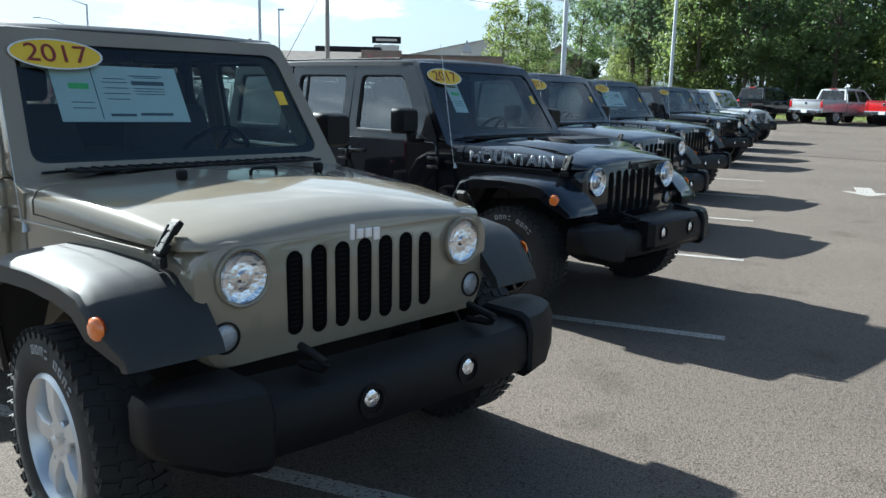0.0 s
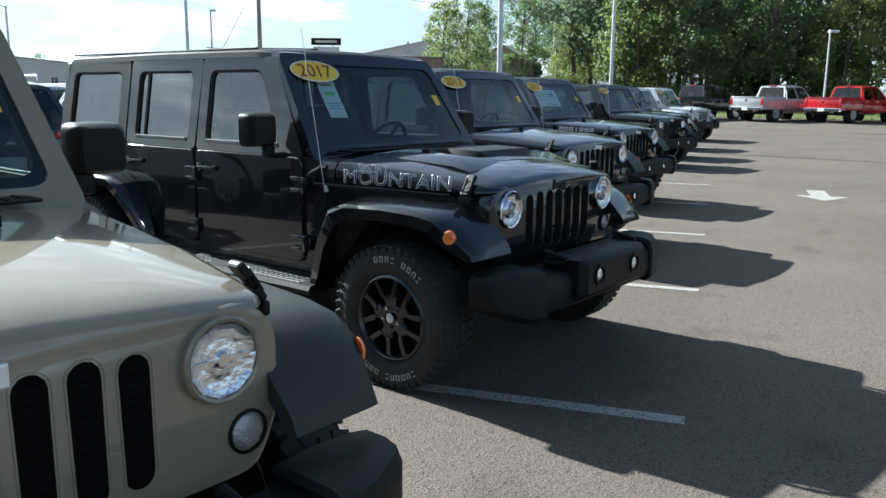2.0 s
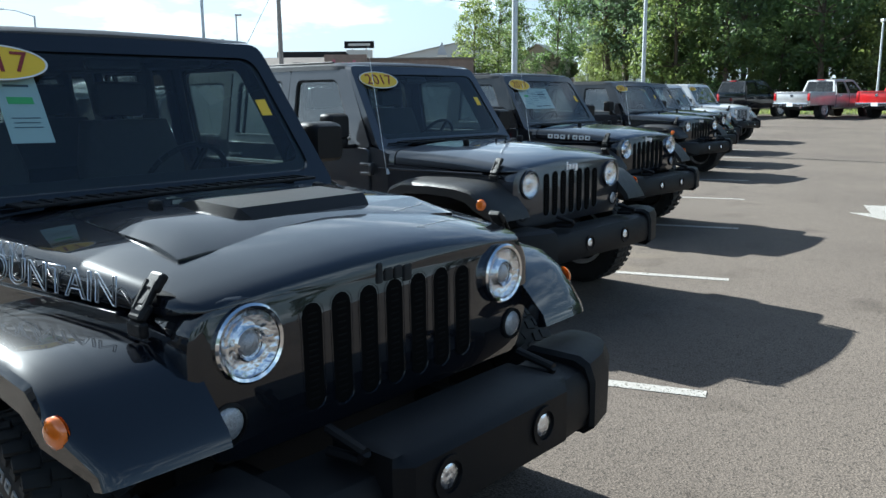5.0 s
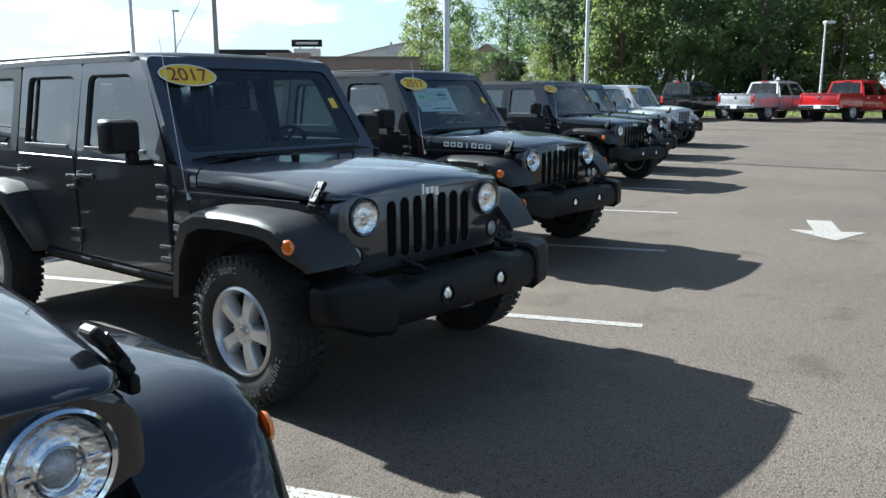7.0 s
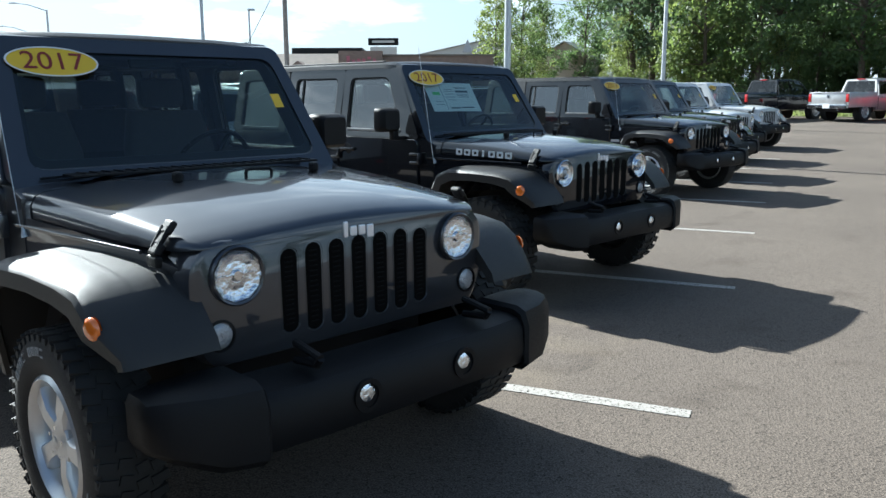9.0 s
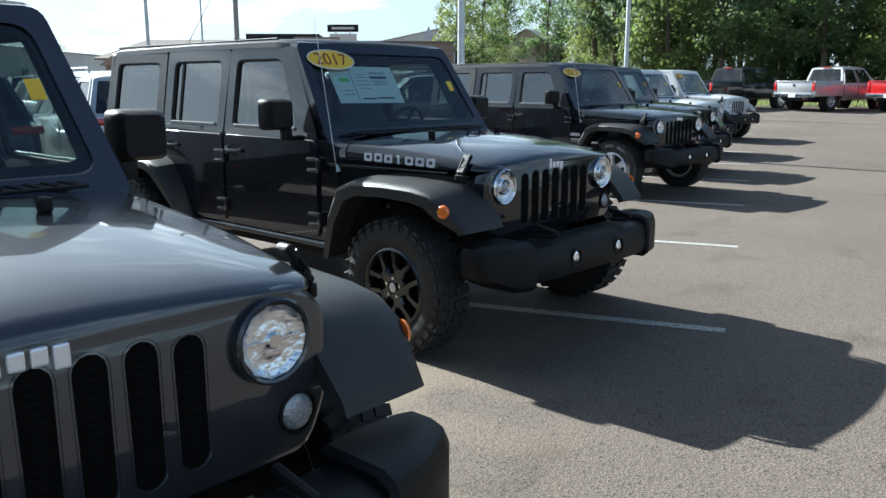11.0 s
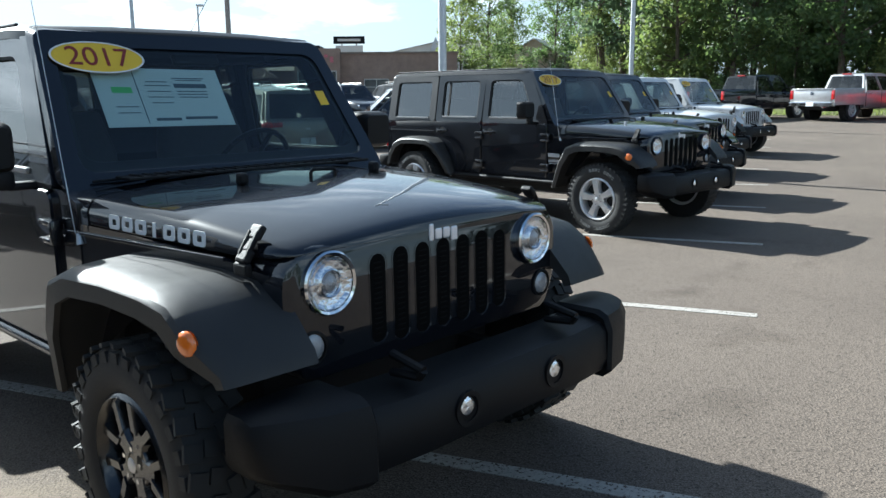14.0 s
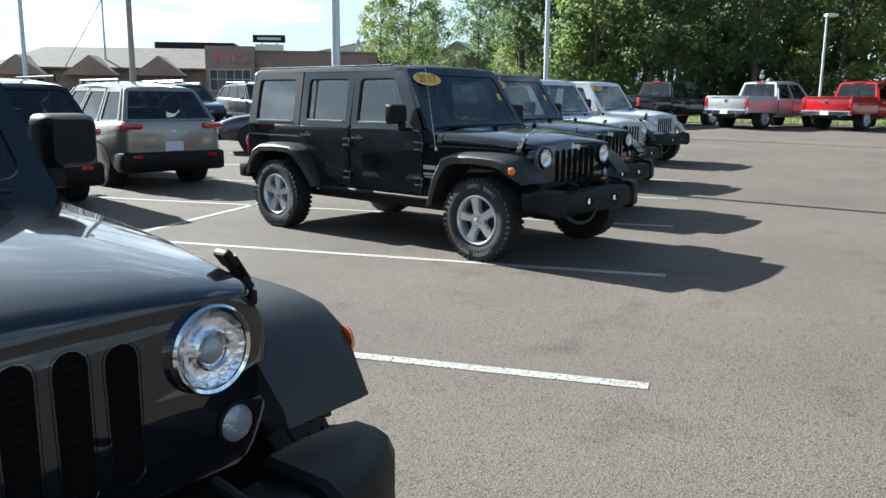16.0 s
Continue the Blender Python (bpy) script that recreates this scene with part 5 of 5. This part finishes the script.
    cabin(C, paint_m, [(3.25, 0.93, 1.14), (2.50, 0.74, 1.84), (0.95, 0.74, 1.84), (0.76, 0.92, 1.14)], [(0.05, 0.50), (0.53, 0.93)], M_TINT_CAR)
    bm = bmesh.new()
    box(bm, (0.93, 0, 1.85), (0.05, 0.40, 0.045), 0.01)
    part("brake_light", bm, M_REDLENS, C, "red high brake light")
    bm = bmesh.new()
    box(bm, (1.6, 0, 0.55), (5.6, 1.1, 0.26), 0.03)
    tube(bm, (0, -0.8, 0.41), (0, 0.8, 0.41), 0.07)
    part("underbody", bm, M_DARK, C)
    arches(C, (0.0, 3.57), 0.985, R)
    for s in (-1, 1):
        for xx in (0.0, 3.57):
            wheel(C, xx, s * 0.86, s, R, 0.27, 0.26, "split", M_ALLOY if paint_m is not M_RED else M_CHROME, False, False)
    return C


pickup(20.2, 44.3, 30, "silver pickup truck with chrome rear bumper by the verge", M_SILVER)
pickup(23.6, 42.9, 30, "bright red pickup truck with chrome rear bumper", M_RED)
pickup(16.4, 45.9, 30, "black pickup truck with red tail lamps", M_BLACK)
pickup(29.2, 40.6, 30, "silver pickup truck at the end of the row", M_SILVER)
U = Vector((math.cos(radians(128)), math.sin(radians(128)), 0))
M_DKBLUE = paint("blue_grey_paint", (0.05, 0.07, 0.10), 0.4)
ROWB = [(M_BRONZE, "bronze-grey sport utility car with dealer plate"), (M_BLACK, "black sport utility car with roof rails"), (M_SILVER, "silver sport utility car"), (M_DKBLUE, "dark blue-grey sport utility car with dealer plate"),
        (M_WHITE, "white sport utility car"), (M_GREY, "dark grey sport utility car"), (M_SILVER, "silver sport utility car"), (M_WHITE, "white sport utility car")]
for i, (pm, lb) in enumerate(ROWB):
    p = Vector((1.03, 26.9, 0)) + U * 1.35 - ROW * 3.08 * i
    suv(p.x, p.y, 128, lb, pm)
suv(3.1, 34.7, 190, "dark grey sport utility car with chrome side step", M_GREY)
for i, pm in enumerate((M_BLACK, M_GREY, M_DKBLUE, M_BLACK, M_GREY, M_SILVER, M_BLACK, M_WHITE, M_RED)):
    p = Vector((2.6, 51.5, 0)) + Vector((-2.9, -0.9, 0)) * i
    suv(p.x, p.y, -56, {M_BLACK: "black", M_GREY: "dark grey", M_DKBLUE: "blue-grey", M_SILVER: "silver", M_WHITE: "white", M_RED: "dark red"}[pm] + " minivan in the far row", pm, True, "far row of cars")
for i, pm in enumerate((M_SILVER, M_WHITE, M_GREY, M_SILVER)):
    p = Vector((-5.4, 35.0, 0)) + Vector((-1.3, -3.1, 0)) * i
    suv(p.x, p.y, -40, {M_GREY: "dark grey", M_SILVER: "silver", M_WHITE: "white"}[pm] + " sport utility car facing the lane", pm)
pickup(-4.2, 41.0, 70, "dark grey pickup truck among parked cars", M_GREY, "parked cars")


# ---- poles and cables ----
def light_pole(x, y, h, r, head=True, label="tall pale steel light pole", arm=0.0):
    P = thing("street_lamp", pose(x, y, rise(x, y)), label, "light pole", "light poles")
    bm = bmesh.new()
    tube(bm, (0, 0, 0), (0, 0, h), r, r * 0.7, 14)
    part("pole", bm, M_POLE, P, smooth=40)
    bm = bmesh.new()
    box(bm, (0, 0, 0.02), (r * 4, r * 4, 0.04), 0.01)
    tube(bm, (0, 0, 0.04), (0, 0, 0.14), r * 1.5, r * 1.1, 14)
    part("base_plate", bm, M_POLE, P)
    if head:
        bm = bmesh.new()
        box(bm, (0.22, 0, h + 0.02), (0.62, 0.36, 0.16), 0.03)
        part("lamp_head", bm, M_POLE, P, smooth=30)
        bm = bmesh.new()
        box(bm, (0.26, 0, h - 0.065), (0.40, 0.26, 0.02), 0.005)
        part("lamp_glass", bm, M_FRAME, P)
    if arm:
        bm = bmesh.new()
        tube(bm, (0, 0, h - 0.1), (-arm * 0.6, 0, h + 0.5), 0.05, 0.04, 8)
        tube(bm, (-arm * 0.6, 0, h + 0.5), (-arm, 0, h + 0.65), 0.04, 0.04, 8)
        box(bm, (-arm - 0.3, 0, h + 0.66), (0.7, 0.25, 0.12), 0.03)
        part("lamp_arm", bm, M_POLE, P)
    return P


light_pole(4.2, 29.9, 11.0, 0.10)
light_pole(11.5, 42.4, 11.0, 0.10)
light_pole(28.5, 53.2, 5.4, 0.075, label="short pale steel light pole with box head")
light_pole(-12.8, 56.8, 12.0, 0.12)
light_pole(16.0, 80.0, 8.6, 0.13)
light_pole(19.4, 92.0, 6.6, 0.11)
light_pole(-17.0, 84.0, 9.0, 0.11)
light_pole(-38.0, 88.0, 9.5, 0.13, False, "road lamp on a long curved arm", 3.0)
light_pole(-44.0, 96.0, 8.0, 0.13, False, "road lamp on a long curved arm", 3.0)
light_pole(-52.0, 88.0, 7.0, 0.11)


def utility_pole(x, y, h, r, yaw, label="weathered timber utility pole with crossarm"):
    P = thing("utility_pole", pose(x, y, rise(x, y), 0, 0, yaw), label, "utility pole", "utility poles")
    bm = bmesh.new()
    tube(bm, (0, 0, 0), (0, 0, h), r, r * 0.75, 12)
    part("pole", bm, M_WOODPOLE, P, smooth=40)
    bm = bmesh.new()
    box(bm, (0, 0.12, h - 0.5), (2.4, 0.10, 0.12), 0.01)
    part("crossarm", bm, M_WOODPOLE, P)
    for xx in (-1.1, -0.5, 0.5, 1.1):
        bm = bmesh.new()
        tube(bm, (xx, 0.12, h - 0.45), (xx, 0.12, h - 0.25), 0.05, 0.03, 8)
        part("insulator", bm, M_POLE, P)
    bm = bmesh.new()
    tube(bm, (0.3, 0, h - 2.2), (0.3, 0, h - 1.4), 0.22, k=12)
    part("transformer", bm, M_POLE, P, "grey transformer can")
    return P


utility_pole(-9.1, 63.0, 11.5, 0.19, 0)
utility_pole(13.6, 118.0, 11.0, 0.20, 20)
utility_pole(46.0, 100.0, 11.5, 0.18, 20)


def cable(a, b, sag, r, label):
    bm = bmesh.new()
    a, b = Vector(a), Vector(b)
    pts = [a.lerp(b, i / 24) - Vector((0, 0, sag * 4 * (i / 24) * (1 - i / 24))) for i in range(25)]
    qt = (b - a).to_track_quat("Z", "Y")
    ring = [qt @ Vector((r * math.cos(1.257 * j), r * math.sin(1.257 * j), 0)) for j in range(5)]
    loft(bm, [[p + v for v in ring] for p in pts])
    return tagged(part("overhead_cable", bm, M_WIRE), label, "cable", "overhead cables")


for dz, dx in ((11.1, -0.6), (11.1, 0.6), (10.0, 0.0)):
    cable((-9.1 + dx, 63.1, dz), (46.0 + dx, 100.0, dz + 0.2), 1.2, 0.022, "black cable slung between timber poles")
cable((-9.1, 63.0, 9.6), (-13.5, 60.0, 0.4), 0.0, 0.02, "thin guy wire from pole to ground")


# ---- buildings ----
def window_unit(parent, x, y, z, w, h, bars, frame_m=None):
    f = new("window")
    f.parent = parent
    f.matrix_basis = pose(x, y, z)
    bm = bmesh.new()
    ring_panel(bm, [(-w / 2, 0), (w / 2, 0), (w / 2, h), (-w / 2, h)], [(-w / 2 + 0.07, 0.07), (w / 2 - 0.07, 0.07), (w / 2 - 0.07, h - 0.07), (-w / 2 + 0.07, h - 0.07)], lambda p, d: (p[0], -d, p[1]), 0.10)
    part("frame", bm, frame_m or M_FRAME, f)
    for i in range(bars):
        bm = bmesh.new()
        box(bm, (-w / 2 + w * (i + 1) / (bars + 1), -0.06, h / 2), (0.05, 0.06, h - 0.14))
        part("mullion", bm, frame_m or M_FRAME, f)
    bm = bmesh.new()
    box(bm, (0, -0.03, h * 0.55), (w - 0.14, 0.05, 0.05))
    part("transom", bm, frame_m or M_FRAME, f)
    bm = bmesh.new()
    box(bm, (0, -0.02, h / 2), (w - 0.14, 0.02, h - 0.14))
    part("pane", bm, M_WINDOW, f)


def restaurant():
    B = thing("restaurant_building", pose(0, 84, 0.42, 0, 0, 2), "long low brick restaurant with beige mansard roof", "building")
    bm = bmesh.new()
    box(bm, (-17, 9, 1.7), (17, 18, 3.4))
    part("wall", bm, M_BRICK, B)
    bm = bmesh.new()
    loft(bm, [[(-26.2, -0.8, 3.2), (-8.4, -0.8, 3.2), (-8.4, 19, 3.2), (-26.2, 19, 3.2)], [(-26.2, -0.9, 3.35), (-8.4, -0.9, 3.35), (-8.4, 19.1, 3.35), (-26.2, 19.1, 3.35)], [(-22.6, 3.0, 5.15), (-8.4, 3.0, 5.15), (-8.4, 15, 5.15), (-22.6, 15, 5.15)]])
    part("mansard_roof", bm, M_ROOF, B, "beige-grey shingled mansard roof")
    for cx in (-23.2, -17.6, -12.2):
        bm = bmesh.new()
        loft(bm, [[(cx - 2.2, y, 2.7), (cx + 2.2, y, 2.7), (cx, y, 4.3)] for y in (-2.0, 1.5)])
        part("gable", bm, M_BRICK, B, "brown gable over a window")
        window_unit(B, cx, -0.02, 0.9, 3.0, 1.6, 3)
    bm = bmesh.new()
    box(bm, (-1.4, 9, 2.40), (14.2, 18, 4.8))
    part("wall", bm, M_BRICK, B)
    bm = bmesh.new()
    box(bm, (-1.4, 9, 4.86), (14.5, 18.3, 0.14))
    part("coping", bm, M_ROOF, B)
    bm = bmesh.new()
    box(bm, (-6.6, -0.5, 2.60), (4.0, 1.2, 5.2))
    part("entrance_block", bm, M_BRICK, B)
    window_unit(B, -6.6, -1.12, 1.5, 3.4, 1.8, 4)
    window_unit(B, -1.5, -0.02, 1.0, 2.2, 1.6, 1)
    window_unit(B, 2.6, -0.02, 1.0, 2.2, 1.6, 1)
    sg = new("sign")
    sg.parent = B
    bm = bmesh.new()
    box(bm, (-6.5, -1.13, 4.35), (3.3, 0.06, 1.1), 0.02)
    part("sign_board", bm, M_BRICK, sg)
    for i, (hh, dz) in enumerate(((0.8, 0), (0.5, -0.2), (0.5, -0.1), (0.5, -0.1), (0.25, 0.2), (0.5, -0.1))):
        bm = bmesh.new()
        box(bm, (-7.7 + i * 0.48, -1.18, 4.35 + dz), (0.30, 0.05, hh), 0.05)
        part("sign_shape", bm, M_PINK, sg, "faded pink sign shape")
    bm = bmesh.new()
    box(bm, (-10.5, 8, 5.5), (7.0, 5.0, 0.7), 0.05)
    part("roof_plant", bm, M_DARK, B, "dark rooftop screen")


def shed(x, y, w, d, h, rh, yaw, wall, roof, label, name="warehouse", windows=0):
    B = thing(name, pose(x, y, 0.42, 0, 0, yaw), label, "building")
    bm = bmesh.new()
    loft(bm, [[(-w / 2, yy, 0), (w / 2, yy, 0), (w / 2, yy, h), (0, yy, h + rh), (-w / 2, yy, h)] for yy in (0, d)])
    part("wall", bm, wall, B)
    bm = bmesh.new()
    for s in (-1, 1):
        loft(bm, [[(0, yy, h + rh + 0.03), (s * (w / 2 + 0.3), yy, h - 0.3 * rh / (w / 2) + 0.03), (s * (w / 2 + 0.3), yy, h - 0.3 * rh / (w / 2) + 0.15), (0, yy, h + rh + 0.15)] for yy in (-0.4, d + 0.4)])
    part("roof", bm, roof, B)
    for i in range(windows):
        window_unit(B, -w / 2 + w * (i + 0.5) / windows, -0.02, h * 0.4, 1.2, 1.2, 1)
    return B


restaurant()
shed(8.0, 170, 34, 40, 8.4, 3.6, 0, M_FRAME, M_METALROOF, "long pale metal warehouse with low pitched roof")
shed(17.5, 128, 8.0, 12, 6.4, 2.4, -20, M_BRICK2, M_METALROOF, "beige gable-ended building with pale roof", "gabled_building", 0)
shed(24.5, 122, 4.5, 6, 3.6, 0.5, 0, M_FRAME, M_METALROOF, "small white utility shed", "utility_shed", 1)
shed(-75, 150, 40, 20, 6, 2, 0, M_FRAME, M_METALROOF, "distant low white commercial building", "commercial_building", 6)

S = thing("roadside_sign", pose(-11, 150, 0.42), "dark box sign on two steel posts", "sign")
for sx in (-1.2, 1.2):
    bm = bmesh.new()
    tube(bm, (sx, 0, 0), (sx, 0, 10), 0.14, k=10)
    part("post", bm, M_POLE, S)
bm = bmesh.new()
box(bm, (0, 0, 10.3), (5.2, 0.5, 1.2), 0.05)
part("sign_box", bm, M_PLASTIC, S)
bm = bmesh.new()
box(bm, (0, -0.28, 10.3), (3.8, 0.05, 0.4), 0.02)
part("sign_bar", bm, M_FRAME, S, "pale unreadable lettering bar")
bm = bmesh.new()
box(bm, (0, 0, 8.7), (4.6, 0.4, 1.4), 0.05)
part("lower_board", bm, M_FRAME, S)
S2 = thing("steeple", pose(3.5, 150, 0.42), "pale pointed roof turret", "turret")
bm = bmesh.new()
box(bm, (0, 0, 4.2), (1.6, 1.6, 8.4), 0.05)
part("shaft", bm, M_FRAME, S2)
bm = bmesh.new()
loft(bm, [[(-0.9, -0.9, 8.4), (0.9, -0.9, 8.4), (0.9, 0.9, 8.4), (-0.9, 0.9, 8.4)], [(-0.05, -0.05, 10.6), (0.05, -0.05, 10.6), (0.05, 0.05, 10.6), (-0.05, 0.05, 10.6)]])
part("spire", bm, M_METALROOF, S2)


# ---- verge ----
def verge():
    bm = bmesh.new()
    for x0, y0, x1, y1, d in ((8, 57, 60, 27, 60), (-120, 62, -14, 75, 6)):
        a, b = Vector((x0, y0, 0)), Vector((x1, y1, 0))
        n = (b - a).normalized()
        s = Vector((-n.y, n.x, 0))
        k = 24
        rows = [[bm.verts.new((*(a.lerp(b, i / k) + s * dd).xy, rise(*(a.lerp(b, i / k) + s * dd).xy) + 0.03 + (0.05 if dd > 0.5 else 0))) for dd in (0, 0.6, d * 0.3, d)] for i in range(k + 1)]
        for p, q in zip(rows, rows[1:]):
            for i in range(3):
                bm.faces.new((p[i], p[i + 1], q[i + 1], q[i]))
    tagged(part("grass_verge", bm, M_GRASS, smooth=60), "dry mown grass verge beyond the asphalt", "grass", kind="structure")
    # grass blades along the edge
    rng = np.random.default_rng(3)
    vs, fs = [], []
    a, b = Vector((10, 56.1, 0)), Vector((52, 31.8, 0))
    n = (b - a).normalized()
    s = Vector((-n.y, n.x, 0))
    for i in range(9000):
        p = a.lerp(b, rng.random()) + s * (rng.random() ** 1.5 * 9)
        z = rise(p.x, p.y) + 0.05
        an, h = rng.random() * 6.3, 0.10 + 0.16 * rng.random()
        dx, dy = 0.03 * math.cos(an), 0.03 * math.sin(an)
        o = len(vs)
        vs += [(p.x - dx, p.y - dy, z), (p.x + dx, p.y + dy, z), (p.x + rng.normal() * 0.05, p.y + rng.normal() * 0.05, z + h)]
        fs.append((o, o + 1, o + 2))
    me = bpy.data.meshes.new("grass_blades")
    me.from_pydata(vs, [], fs)
    tagged(put("grass", me, M_LEAF_Y), "pale green and straw grass blades on verge", "grass", kind="stuff")


verge()


# ---- trees ----
def tree_meshes(seed, h, spread, base, n, leaf, conical=0.0):
    """A trunk with limbs, and a crown of small leaf sprays gathered in clumps."""
    rng = np.random.default_rng(seed)
    bm = bmesh.new()
    pts = [Vector((0, 0, 0))]
    for i in range(6):
        pts.append(pts[-1] + Vector((rng.normal() * 0.10, rng.normal() * 0.10, h * 0.92 / 6)))
    for i in range(6):
        tube(bm, pts[i], pts[i + 1], h * 0.014 * (1 - i / 6.5), h * 0.014 * (1 - (i + 1) / 6.5), 8)
    clumps = []
    m = 26
    for i in range(m):
        t = base + (1 - base) * (i + 0.5) / m
        z = h * t
        a = i * 2.4 + rng.random()
        k = (1 - conical) * math.sin(math.pi * min(0.98, 0.12 + 0.86 * (t - base) / (1 - base))) ** 0.6 + conical * (1.03 - (t - base) / (1 - base))
        r = spread * k * (0.55 + 0.5 * rng.random())
        s0 = pts[min(5, int(t * 6 / 0.92 * 0.8))].lerp(pts[min(6, int(t * 6 / 0.92 * 0.8) + 1)], 0.5)
        e = Vector((s0.x + r * math.cos(a), s0.y + r * math.sin(a), z))
        tube(bm, s0, s0.lerp(e, 0.85), h * 0.004, h * 0.0015, 5)
        for j in range(4):
            c = s0.lerp(e, 0.45 + 0.6 * rng.random()) + Vector(rng.normal(size=3)) * spread * 0.13
            clumps.append((c, spread * (0.15 + 0.16 * rng.random())))
    bmesh.ops.recalc_face_normals(bm, faces=bm.faces)
    tr = bpy.data.meshes.new("trunk")
    bm.to_mesh(tr)
    bm.free()
    vs, fs = [], []
    for c, r in clumps:
        for q in range(n):
            d = rng.normal(size=3)
            d = d / np.linalg.norm(d) * r * (0.45 + 0.6 * rng.random())
            p = np.array(c) + d * np.array((1, 1, 0.75))
            u, w = rng.normal(size=3), rng.normal(size=3)
            u /= np.linalg.norm(u)
            w -= u * w.dot(u)
            w /= np.linalg.norm(w)
            L = leaf * (0.6 + 0.8 * rng.random())
            o = len(vs)
            vs += [tuple(p), tuple(p + u * L * 0.5 + w * L * 0.28), tuple(p + u * L), tuple(p + u * L * 0.5 - w * L * 0.28)]
            fs.append((o, o + 1, o + 2, o + 3))
    cr = bpy.data.meshes.new("crown")
    cr.from_pydata(vs, [], fs)
    return tr, cr


TREES = [(tree_meshes(11, 16, 4.2, 0.22, 58, 0.31), M_LEAF, "tall leafy broadleaf tree at the wood's edge"),
         (tree_meshes(12, 18, 3.6, 0.30, 58, 0.31), M_LEAF_D, "tall dark broadleaf tree in the wood"),
         (tree_meshes(13, 13, 3.8, 0.12, 58, 0.31), M_LEAF_Y, "pale green spring-leaved tree"),
         (tree_meshes(14, 17, 3.2, 0.25, 58, 0.31, 0.7), M_LEAF_D, "dark tall conifer-like tree in the wood"),
         (tree_meshes(15, 15, 3.4, 0.03, 58, 0.31), M_LEAF, "leafy tree with low branches")]


def tree(x, y, k, s, yaw, group="wood beyond the lot"):
    (tr, cr), lm, lb = TREES[k]
    T = thing("tree", pose(x, y, rise(x, y), 0, 0, yaw) @ Matrix.Diagonal((s, s, s, 1)), lb, "tree", group)
    put("trunk", tr, M_BARK, T, "", 50)
    put("crown", cr, lm, T)


rng = random.Random(5)
for row, (off, step) in enumerate(((0, 5.6), (7, 5.4), (15, 5.6), (24, 5.6))):
    a, b = Vector((16, 73, 0)), Vector((74, 30, 0))
    n = (b - a).normalized()
    s = Vector((-n.y, n.x, 0))
    for i in range(int((b - a).length / step)):
        p = a + n * (i * step + rng.uniform(-1, 1)) + s * (off + rng.uniform(-1.5, 1.5))
        k = rng.choice((0, 0, 4, 2, 1, 3) if row == 0 else (1, 3, 0, 4, 1))
        tree(p.x, p.y, k, rng.uniform(0.82, 1.2) * (1 + 0.05 * row), rng.uniform(0, 360))
for i in range(84):
    p = Vector((15, 74, 0)).lerp(Vector((84, 26, 0)), (i + rng.random()) / 84) + Vector((rng.uniform(-1, 4), rng.uniform(0, 9), 0))
    tree(p.x, p.y, rng.choice((4, 4, 2)), rng.uniform(0.28, 0.60), rng.uniform(0, 360), "undergrowth at the wood's edge")
for i in range(16):
    tree(20 + i * 3.4 + rng.uniform(-1, 1), 128 + rng.uniform(-6, 26) - i * 2.0, rng.choice((0, 1, 3, 4)), rng.uniform(0.95, 1.35), rng.uniform(0, 360))
for x, y, k, s in ((6.5, 93, 2, 0.86), (9.0, 96, 0, 0.80), (10.5, 101, 2, 0.72), (12.5, 108, 4, 0.85), (22.0, 104, 2, 0.45), (24.0, 98, 2, 0.5), (19.0, 86, 2, 0.42)):
    tree(x, y, k, s, x * 40, "trees by the gabled building")
for i in range(30):
    tree(-190 + i * 3.6 + rng.uniform(-2, 2), 190 + rng.uniform(-10, 20), rng.choice((0, 1, 4)), rng.uniform(0.45, 0.62), rng.uniform(0, 360), "far trees on the skyline")
for i in range(40):
    an = radians(175 + i * 4.6)
    tree(66 * math.cos(an) + rng.uniform(-6, 6), 66 * math.sin(an) + rng.uniform(-6, 6), rng.choice((0, 1, 3, 4)), rng.uniform(0.7, 1.1), rng.uniform(0, 360), "far trees behind the walker")


def shrub(x, y, s):
    (tr, cr), lm, lb = TREES[2]
    T = thing("shrub", pose(x, y, rise(x, y) - 0.15 * s) @ Matrix.Diagonal((s * 1.5, s * 1.5, s, 1)), "round clipped yellow-green shrub by the building", "shrub", "shrubs")
    put("crown", cr, M_LEAF_Y, T)
    put("stem", tr, M_BARK, T)


for x, y, s in ((0.4, 81, 0.17), (-11.2, 81.5, 0.15), (-15.4, 81.5, 0.14), (3.8, 82, 0.16)):
    shrub(x, y, s)
